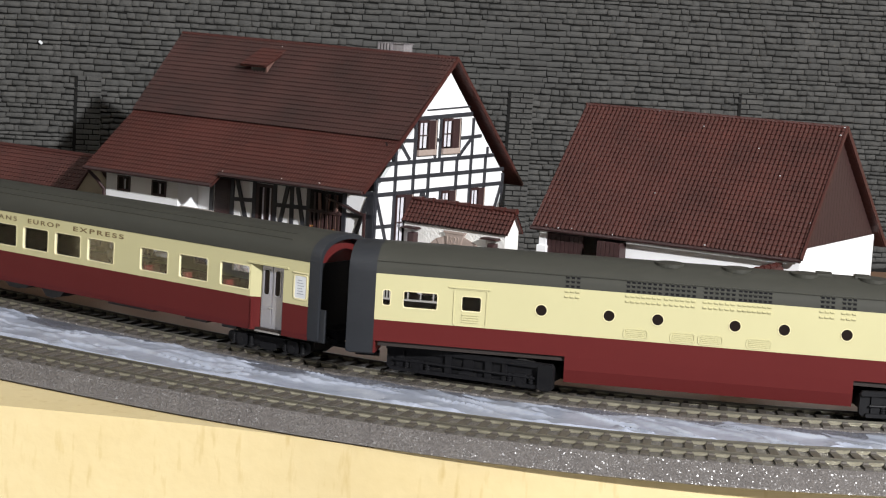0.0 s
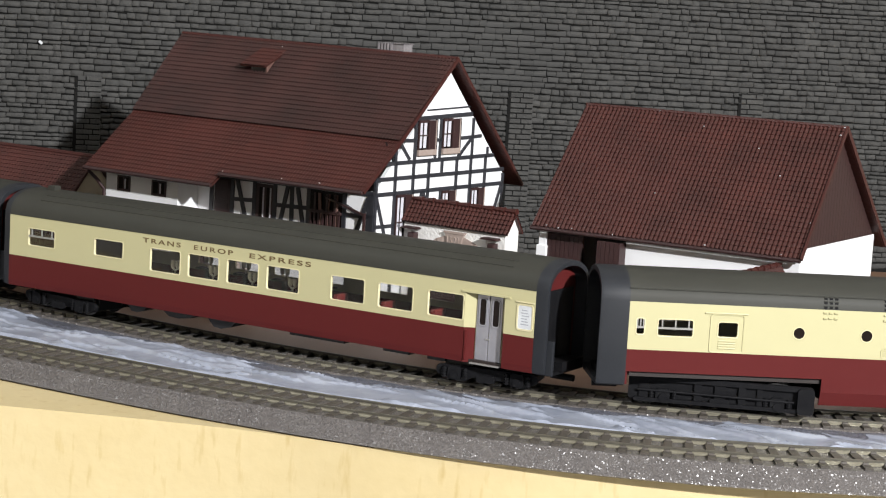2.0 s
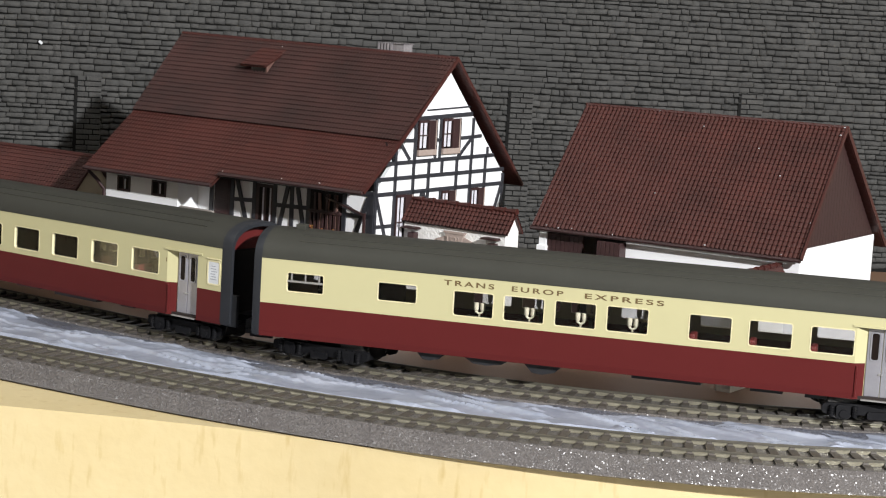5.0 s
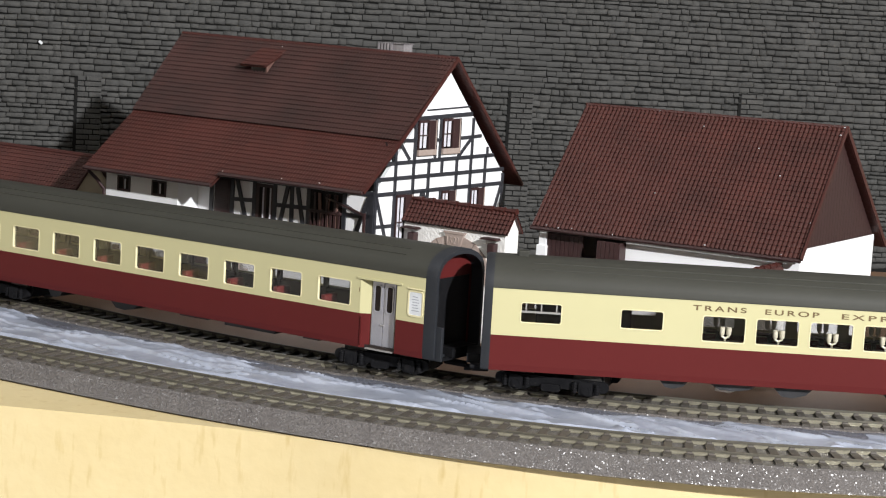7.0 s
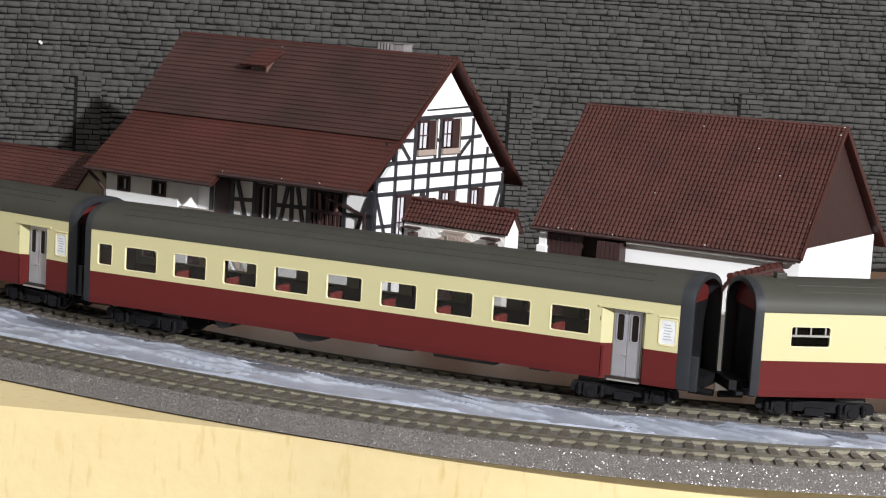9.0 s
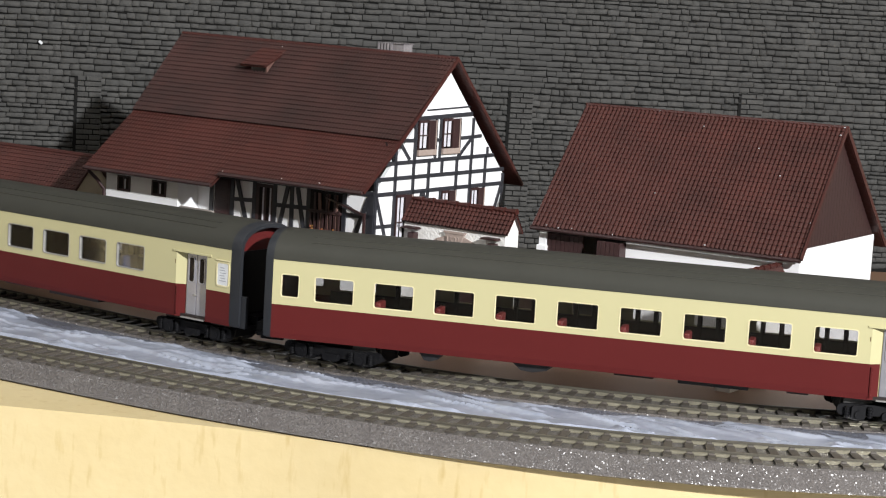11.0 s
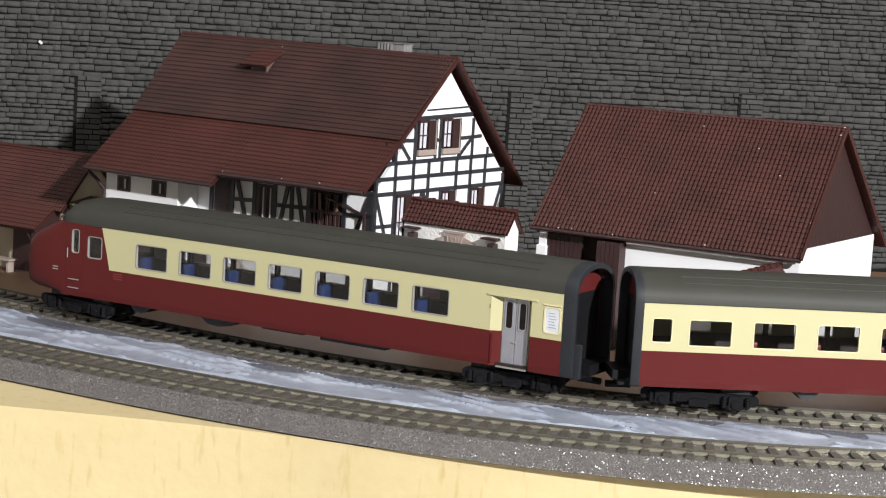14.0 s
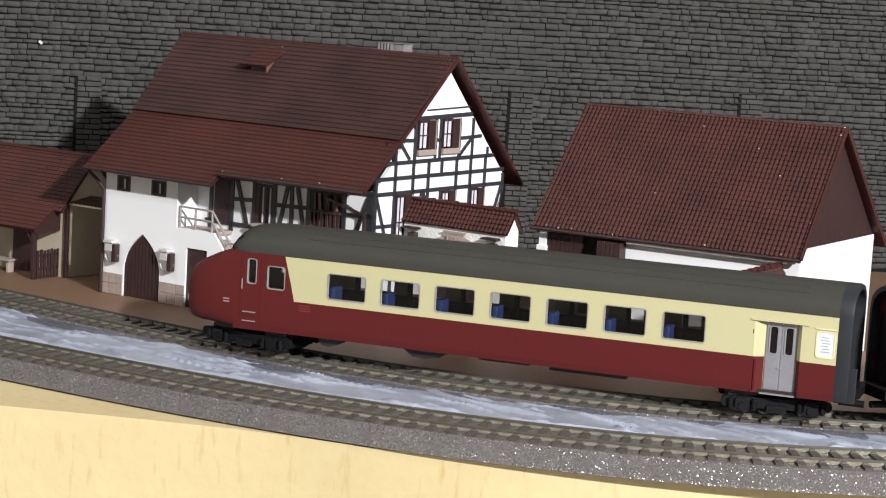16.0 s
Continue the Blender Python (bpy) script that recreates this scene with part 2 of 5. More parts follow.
def layout_base():
    way = [(-1000, 822), (-400, 731), (-155, 694.4), (-94, 684.6), (-55, 675.5), (-15, 662), (25, 651.3), (65, 645.5), (105, 644.3), (145, 645.5), (200, 652.0), (300, 684), (420, 740), (480, 800)]
    edge = [way[0]]
    for p, q, r, s in zip(way, way[1:], way[2:], way[3:]):
        for k in range(8):
            t = k / 8
            edge.append(tuple(0.5 * (2 * b + (c - a) * t + (2 * a - 5 * b + 4 * c - d) * t * t + (3 * b - a - 3 * c + d) * t ** 3) for a, b, c, d in zip(p, q, r, s)))
    edge += way[-2:]
    base = part("layout_base", prism(bmesh.new(), edge + [(1000, 1000), (1000, 1900), (-1000, 1900)], "z", -790, -8), M_WOOD)
    tagged(base, "yellow varnished plywood base of the model railway, cut edge facing out", "base", kind="structure")
    bm = prism(bmesh.new(), [(spot(FAR, s, 12)[0], spot(FAR, s, 12)[1]) for s in range(-700, 1001, 20)] + [(250, 1700), (-900, 1700)], "z", -8, -3)
    g = part("ground", bm, M_GROUND)
    tagged(g, "flat brown painted board round the model houses", "ground", kind="structure")


def tracks():
    bed = [(-15.5, -0.9), (15.5, -0.9), (21, -6), (22, -7.98), (-20.6, -7.98), (-22.4, -7.3), (-22.0, -6.7)]
    foot = [(-0.55, -0.8), (0.55, -0.8), (0.55, -0.3), (0.26, 0.0), (0.26, 0.55), (-0.26, 0.55), (-0.26, 0.0), (-0.55, -0.3)]
    head = [(-0.42, 0.55), (0.42, 0.55), (0.42, 1.2), (0.3, 1.35), (-0.3, 1.35), (-0.42, 1.2)]
    slab = bmesh.new()
    box(slab, -1.45, 1.45, -14, 14, -1.5, -0.15)
    for sy in (-8.25, 8.25):
        for k in (-1, 1):
            prism(slab, [(sy + k * 0.26, 0.50), (sy + k * 0.6, 0.42), (sy + k * 1.0, -0.15), (sy + k * 0.26, -0.15)], "x", -0.95, 0.95)
    for v in slab.verts:
        v.co *= MM
    mesh = bpy.data.meshes.new("sleeper")
    slab.to_mesh(mesh), slab.free()
    mesh.materials.append(M_SLEEPER)
    for name, t, ends, label in (("railway_track_near", NEAR, (-700, 560), "empty curved model railway track on moulded grey ballast"), ("railway_track_far", FAR, (-1060, 1010), "curved model railway track that carries the train")):
        tr = thing("railway_track", pose(0, 0, 0), label, "track", "model railway tracks")
        tagged(tr, kind="structure")
        part("ballast_bed", sweep(t, *ends, bed), M_BALLAST, tr, "grey brown moulded ballast with glinting grains")
        for o in (-8.25, 8.25):
            r = part("rail", sweep(t, *ends, [(o + p, z) for p, z in foot]), M_RAIL, tr, "nickel rail web with its glint put into the colour")
            part("rail_head", sweep(t, *ends, [(o + p, z) for p, z in head]), M_RAILTOP, r, "dull brown rail head")
        for s in np.arange(ends[0] + 4, ends[1] - 4, 7.21):
            if abs(s) < 560:
                x, y, a = spot(t, s)
                ob = new("sleeper", mesh)
                ob.parent = tr
                ob.matrix_basis = Matrix.Translation((x * MM, y * MM, 0)) @ Matrix.Rotation(a, 4, "Z")


def strip_sheet(s0, step, rows, cols, lo, height):
    """A sheet between the two tracks; height(s, f, x, y) gives its level, f runs from the near track to the far one."""
    bm = bmesh.new()
    grid = []
    for i in range(rows):
        s = s0 + step * i
        x0, y0, _ = spot(NEAR, s, lo)
        wide = min(math.hypot(FAR[0][k] - x0, FAR[1][k] - y0) for k in range(200, len(ARC) - 200, 8)) - 14.6
        row = []
        for j in range(cols):
            f = j / (cols - 1)
            x, y, _ = spot(NEAR, s, lo + f * wide)
            row.append(bm.verts.new((x, y, height(s, f, x, y))))
        grid.append(row)
    for a, b in zip(grid, grid[1:]):
        for j in range(cols - 1):
            bm.faces.new((a[j], b[j], b[j + 1], a[j + 1]))
    return bm


def paste_floor(s, f, x, y):
    """Thinned paste that lies over the ballast shoulders and the hollow between them."""
    edge = max(0.0, f - 0.90 + 0.10 * noise.noise(Vector((s * 0.03, 1, 0))) + 0.06 * noise.noise(Vector((s * 0.13, 4, 0))))
    dip = 1.5 * math.sin(math.pi * min(1.0, f)) ** 0.8
    return -0.75 - dip - 7 * edge + 0.22 * noise.noise(Vector((x * 0.12, y * 0.12, 5)))


def paste_top(s, f, x, y):
    """Thick paste: broad smooth swells with a few folded ridges, thinning out towards the far track."""
    swell = 0.9 * noise.noise(Vector((x * 0.026, y * 0.035, 1))) + 0.5 * noise.noise(Vector((x * 0.07 + 0.05 * y, y * 0.05, 8)))
    w = Vector((x * 0.055 + 0.06 * y, y * 0.03, 3))
    w += 0.4 * Vector((noise.noise(w * 2), noise.noise(w * 2 + Vector((5, 0, 0))), 0))
    fold = 1.15 * max(0.0, 1 - 5.5 * abs(noise.noise(w))) ** 1.6
    fine = 0.10 * noise.noise(Vector((x * 0.35, y * 0.35, 2))) + 0.05 * noise.noise(Vector((x * 0.9, y * 0.9, 2)))
    thin = 5.2 * max(0.0, f - 0.54 + 0.22 * noise.noise(Vector((s * 0.018, 6, 0))) + 0.16 * noise.noise(Vector((s * 0.045 + 0.05 * y, 3, 0))) + 0.07 * noise.noise(Vector((s * 0.08, 2, 0)))) ** 1.05
    near = 2.6 * max(0.0, 0.05 - f) / 0.05 + 0.75 * min(1.0, max(0.0, (s - 20) / 160))
    return paste_floor(s, f, x, y) + 0.85 + 0.9 * math.sin(math.pi * f) + swell + fold + fine - thin - near


def paste_strip():
    """Crumpled strip of modelling paste between the two tracks."""
    ob = part("thinned_paste", strip_sheet(-400, 2.6, 330, 26, 14.0, paste_floor), M_WETPASTE, smooth=True)
    tagged(ob, "thin dark blue-grey paste brushed over ballast between tracks", "scenery", kind="stuff")
    ob = part("paste_strip", strip_sheet(-330, 1.0, 740, 56, 14.3, paste_top), M_PAPER, smooth=True)
    tagged(ob, "smooth folded pale blue-grey modelling paste between the tracks", "scenery", kind="stuff")


# ---- the embossed stone wall behind everything ----
WALL_TURN = math.atan(0.14)
WALL = Matrix.Translation((0, 1121.2 * MM, -3 * MM)) @ Matrix.Rotation(WALL_TURN, 4, "Z")


def stone_wall():
    wall = thing("wall_backdrop", WALL, "grey embossed stone retaining wall behind the model houses", "wall")
    tagged(wall, kind="structure")
    part("backing", bx(-318, 440, 0, 8, -1, 330), M_JOINT, wall, "dark recessed joints")
    rng = random.Random(4)
    small = []
    for k in range(12):
        bm = bmesh.new()
        w, h = 1.0, 1.0
        j = lambda s: rng.uniform(-s, s)
        out = [(-0.5 + j(.03), -0.5 + j(.10)), (0.5 + j(.03), -0.5 + j(.10)), (0.5 + j(.03), 0.5 + j(.10)), (-0.5 + j(.03), 0.5 + j(.10))]
        rings = []
        for fx, fz, lo, hi in ((1.0, 1.0, 0.4, 0.4), (0.985, 0.93, -0.55, -0.10), (0.90, 0.66, -1.15, -0.55)):
            rings.append([bm.verts.new((x * fx, (lo if z < 0 else hi) + (j(.10) if fx < 1 else 0), z * fz)) for x, z in out])
        for a, b in zip(rings, rings[1:]):
            for i in range(4):
                bm.faces.new((a[i], a[(i + 1) % 4], b[(i + 1) % 4], b[i]))
        bm.faces.new(rings[-1])
        for f in bm.faces:
            f.smooth = True
        bmesh.ops.recalc_face_normals(bm, faces=bm.faces)
        for v in bm.verts:
            v.co *= MM
        me = bpy.data.meshes.new("stone")
        bm.to_mesh(me), bm.free()
        me.materials.append(M_STONE)
        small.append(me)
    verts, faces, n = [], [], 0
    z = 1.5
    while z < 200:
        h = rng.choice((3.0, 3.2, 3.4, 3.7, 2.2, 3.2))
        x = -316 + rng.uniform(-6, 0)
        while x < 436:
            w = rng.choice((4.4, 5.8, 6.6, 7.2, 8.0, 9.5)) + rng.uniform(-0.5, 0.5)
            up = rng.random() < 0.03
            ww = 2.6 if up else w
            near = -60 < x < 60 and 95 < z < 132
            me = small[rng.randrange(12)]
            wave = 1.1 * noise.noise(Vector((x * 0.012, z * 0.02, 2))) + rng.uniform(-0.18, 0.18)
            m = Matrix.Translation(((x + ww / 2) * MM, 0, (z + h / 2 + wave) * MM)) @ Matrix.Rotation(radians(rng.uniform(-2.0, 2.0)), 4, "Y") @ Matrix.Diagonal((ww - rng.choice((-0.1, 0.05, 0.2)), rng.uniform(0.65, 1.25), h - rng.uniform(0.25, 0.7), 1))
            if near and n < 300:
                ob = new("stone", me)
                ob.parent = wall
                ob.matrix_basis = m
                n += 1
            else:
                k = len(verts)
                verts += [m @ v.co for v in me.vertices]
                faces += [[k + i for i in p.vertices] for p in me.polygons]
            x += ww
        z += h
    me = bpy.data.meshes.new("stones")
    me.from_pydata(verts, [], faces)
    me.polygons.foreach_set("use_smooth", [True] * len(faces))
    me.materials.append(M_STONE)
    ob = new("stones", me)
    ob.parent = wall
    ob["kind"] = "stuff"
    # flat pilasters, their feet lost behind the houses
    inv = WALL.inverted()
    for x, y, top in ((-200.3, 1093.1, 91.4), (39.1, 1126.4, 95.5), (172.1, 1145.2, 100.8)):
        p = inv @ Vector((x * MM, y * MM, 0)) * 1000
        bm = bmesh.new()
        z = 0
        while z < top:
            w = rng.uniform(-3, 3)
            box(bm, p.x - 6.0, p.x + w - 0.2, -1.6 + rng.uniform(-.25, .25), 0.3, z + 0.3, min(z + 2.7, top))
            box(bm, p.x + w + 0.2, p.x + 7.0, -1.6 + rng.uniform(-.25, .25), 0.3, z + 0.3, min(z + 2.7, top))
            z += 2.95
        bmesh.ops.bevel(bm, geom=bm.edges[:], offset=0.25, segments=1, affect="EDGES")
        part("pilaster_core", bx(p.x - 7.6, p.x + 6.6, -1.3, 0.2, 0, top - 0.5), M_JOINT, wall, "dark groove beside the pilaster")
        part("pilaster", bm, M_STONE, wall, "weathered stone pilaster")
    chip = part("chip", bx(-1.2, 1.2, -1.6, 0, -0.7, 0.7, bevel=0.3), M_POSTER, wall, "small white fleck stuck on the stone")
    p = inv @ Vector((-226.7 * MM, 1089.5 * MM, 105.3 * MM)) * 1000
    chip.matrix_basis = pose(p.x * MM, -0.6 * MM, p.z * MM, 0, 40, 0)


room_shell()
layout_base()
tracks()
paste_strip()
stone_wall()


# ---- the train ----
HALF, WAIST, CANT, SOLE = 16.5, 24.1, 41.7, 10.9
RING = [(16.5, CANT), (16.3, 43.6), (15.6, 45.8), (14.0, 47.9), (11.2, 49.8), (7.5, 51.2), (3.8, 51.9), (0, 52.1)]
PROFILE = RING + [(-w, z) for w, z in RING[-2::-1]]


def side_band(u0, u1, z0, z1, holes, w=HALF, t=1.0, sign=-1):
    """A side wall with openings cut through, on one side of the car."""
    bm = bmesh.new()
    holes = [(max(a, u0), min(b, u1), max(lo, z0), min(hi, z1)) for a, b, lo, hi in holes if a < u1 and b > u0]
    us = sorted({u0, u1, *(h[0] for h in holes), *(h[1] for h in holes)})
    zs = sorted({z0, z1, *(h[2] for h in holes), *(h[3] for h in holes)})
    solid = {(i, k) for i in range(len(us) - 1) for k in range(len(zs) - 1)
             if not any(h[0] <= us[i] and us[i + 1] <= h[1] and h[2] <= zs[k] and zs[k + 1] <= h[3] for h in holes)}
    seen = {}

    def v(i, k, d):
        if (i, k, d) not in seen:
            seen[i, k, d] = bm.verts.new((us[i], sign * (w - t * d), zs[k]))
        return seen[i, k, d]
    for i, k in solid:
        ring = ((i, k), (i + 1, k), (i + 1, k + 1), (i, k + 1))
        for d in (0, 1):
            bm.faces.new([v(*q, d) for q in ring])
        for n, (p, q) in zip(((i, k - 1), (i + 1, k), (i, k + 1), (i - 1, k)), zip(ring, ring[1:] + ring[:1])):
            if n not in solid:
                bm.faces.new((v(*p, 0), v(*q, 0), v(*q, 1), v(*p, 1)))
    return bm


def frame_ring(u0, u1, z0, z1, y, t, d):
    """A thin rounded frame round an opening; it stands d proud."""
    bm = bmesh.new()
    r = min(0.8, (u1 - u0) / 3)

    def loop(g, yy):
        pts = []
        for cx, cz, a0 in ((u1 - r, z1 - r, 0), (u0 + r, z1 - r, 90), (u0 + r, z0 + r, 180), (u1 - r, z0 + r, 270)):
            for k in range(4):
                a = radians(a0 + 30 * k)
                pts.append((cx + (r + g) * math.cos(a), yy, cz + (r + g) * math.sin(a)))
        return pts
    s = 1 if y > 0 else -1
    rings = [loop(t, y - s * 0.2), loop(t, y + s * d), loop(-0.05, y + s * d * 0.8), loop(-0.05, y - s * 1.0)]
    return loft(bm, rings, caps=False)


def add_window(car, u0, u1, z0, z1, material, bar=False):
    for s in (-1, 1):
        w = part("window_frame", frame_ring(u0, u1, z0, z1, s * HALF, 0.34, 0.16), material, car)
        pane = part("pane", bx(u0 - 0.1, u1 + 0.1, *sorted((s * (HALF - 0.75), s * (HALF - 0.55))), z0 - 0.1, z1 + 0.1), M_GLASS, w, "clear window pane")
        pane.visible_shadow = False
        if bar:
            bm = bx(u0, u1, *sorted((s * (HALF - 0.5), s * (HALF + 0.1))), z1 - 3.6, z1 - 2.9)
            for k in (0.12, 0.5, 0.88):
                box(bm, u0 + (u1 - u0) * k - 0.25, u0 + (u1 - u0) * k + 0.25, *sorted((s * (HALF - 0.5), s * HALF)), z1 - 3.0, z1)
            part("glazing_bar", bm, M_TRIM, w)


def rounded(x0, x1, z0, z1, r):
    """The outline of a bar with rounded corners."""
    return [(cx + r * math.cos(radians(a0 + 30 * k)), cz + r * math.sin(radians(a0 + 30 * k)))
            for cx, cz, a0 in ((x1 - r, z1 - r, 0), (x0 + r, z1 - r, 90), (x0 + r, z0 + r, 180), (x1 - r, z0 + r, 270)) for k in range(4)]


def bogie(car, u, length, tall=8.6, heavy=False):
    """A bogie that swivels under the car, with its wheelsets."""
    h = length / 2
    b = part("bogie", bx(-h + 3, h - 3, -8, 8, 4.2, 9.4), M_BOGIE, car, "black plastic bogie")
    b.matrix_basis = pose(u * MM, 0, 0)
    for s in (-1, 1):
        bm = bmesh.new()
        yy = sorted((s * 10.0, s * 12.0))
        prism(bm, rounded(-h, h, 3.6 if heavy else 4.6, tall, 1.6), "y", *yy)
        f = part("side_frame", bm, M_BOGIE, b)
        # axle boxes with their springs
        for k in (-0.31, 0.31):
            c = length * k
            bm = prism(bmesh.new(), rounded(c - 2.6, c + 2.6, 3.4, 8.4, 1.0), "y", *sorted((s * 11.8, s * 13.5)))
            cyl(bm, (c, s * 13.4, 5.2), (c, s * 14.1, 5.2), 1.5, 14)
            part("axle_box", bm, M_BOGIE, f)
            for d in (-4.2, 4.2):
                bm = bmesh.new()
                for q in range(4):
                    cyl(bm, (c + d, s * 12.6, 4.2 + q * 0.95), (c + d, s * 12.6, 4.7 + q * 0.95), 1.15, 10)
                cyl(bm, (c + d, s * 12.6, 3.8), (c + d, s * 12.6, 8.0), 0.7, 8)
                part("coil_spring", bm, M_BOGIE, f)
        bm = prism(bmesh.new(), rounded(-3.6, 3.6, 3.4, 6.2, 0.8), "y", *sorted((s * 11.8, s * 13.2)))
        part("bolster", bm, M_BOGIE, f)
        if heavy:
            part("upper_rail", prism(bmesh.new(), rounded(-h, h, tall - 1.4, tall + 0.5, 0.7), "y", *sorted((s * 11.6, s * 13.4))), M_BOGIE, f)
            part("lower_rail", prism(bmesh.new(), rounded(-h + 2, h - 2, 3.4, 4.8, 0.6), "y", *sorted((s * 11.6, s * 13.8))), M_BOGIE, f)
            for q, (a, c) in enumerate(((-0.44, -0.39), (-0.14, -0.10), (-0.03, 0.03), (0.10, 0.14), (0.2, 0.23))):
                part("stiffener", prism(bmesh.new(), rounded(length * a, length * c, 4.4, tall - 1.2, 0.4), "y", *sorted((s * 11.8, s * (12.8 + 0.3 * (q % 2))))), M_BOGIE, f)
            part("sand_box", prism(bmesh.new(), rounded(h - 5.5, h + 0.5, 3.2, tall + 0.2, 1.4), "y", *sorted((s * 11.8, s * 14.6))), M_BOGIE, f)
            part("brake_hose", cyl(bmesh.new(), (-h * 0.9, s * 13.2, 7.6), (h * 0.8, s * 13.2, 7.2), 0.5, 8), M_BOGIE, f)
    for k in (-0.30, 0.30):
        bm = bmesh.new()
        cyl(bm, (0, -9.5, 0), (0, 9.5, 0), 1.0, 8)
        for s in (-1, 1):
            cyl(bm, (0, s * 7.0, 0), (0, s * 9.4, 0), 5.4, 20)
            cyl(bm, (0, s * 6.6, 0), (0, s * 7.2, 0), 6.2, 20)
            for a in range(0, 360, 60):
                q = (3.4 * math.cos(radians(a)), s * 9.5, 3.4 * math.sin(radians(a)))
                cyl(bm, q, (q[0], s * 9.65, q[2]), 0.7, 6)
        w = part("wheelset", bm, M_WHEEL, b, "dull metal wheels on their axle")
        w.matrix_basis = pose(length * k * MM, 0, 7.9 * MM)
        SPIN.append(w)
    return b


SPIN = []
SWIVEL = []


def hoop(car, u0, u1):
    """The grey gangway hood at a car's end."""
    out = [(w * 1.0, z) for w, z in PROFILE] + [(-16.5, 13.0), (-16.0, 11.0), (-13.5, 10.2), (13.5, 10.2), (16.0, 11.0), (16.5, 13.0)]
    cx, cz = 0, 31
    inn = [(w * 0.90, cz + (z - cz) * 0.90) for w, z in out]
    bm = bmesh.new()
    loops = [(out, u0), (out, u1 - 1 * (1 if u1 > u0 else -1)), ([(w * 0.985, cz + (z - cz) * 0.985) for w, z in out], u1), (inn, u1), (inn, u0)]
    loft(bm, [[(u, w, z) for w, z in r] for r, u in loops], caps=False)
    part("gangway_hood", bm, M_HOOP, car, "dark grey gangway hood", smooth=True)


def end_wall(car, u):
    s = 1 if u > 0 else -1
    ring = [(w * 0.97, 31 + (z - 31) * 0.97) for w, z in PROFILE] + [(-16, 11.2), (16, 11.2)]
    bm = prism(bmesh.new(), ring, "x", *sorted((u, u - s * 0.8)))
    part("end_wall", bm, M_RED, car, "dark red end wall")
    bm = bx(*sorted((u + s * 0.05, u + s * 0.5)), -9.5, 12.5, 11.3, 40.5)
    part("end_door", bm, M_BOGIE, car, "black gangway door")
    if s > 0:
        bm = bx(u + 0.6, u + 7.6, -15.2, -13.6, 10.6, 23.5, bevel=0.3)
        part("gangway_flap", bm, M_HOOP, car, "dark grey lower gangway flap")
    bm = bx(*sorted((u, u + s * 7.0)), -12.5, 12.5, 10.4, 11.6)
    cyl(bm, (u, 0, 8.2), (u + s * 9.2, 0, 8.2), 1.3, 8)
    box(bm, *sorted((u + s * 1.0, u + s * 8.4)), -8.5, 8.5, 11.6, 15.0)
    part("coupling", bm, M_BOGIE, car, "black close coupling")


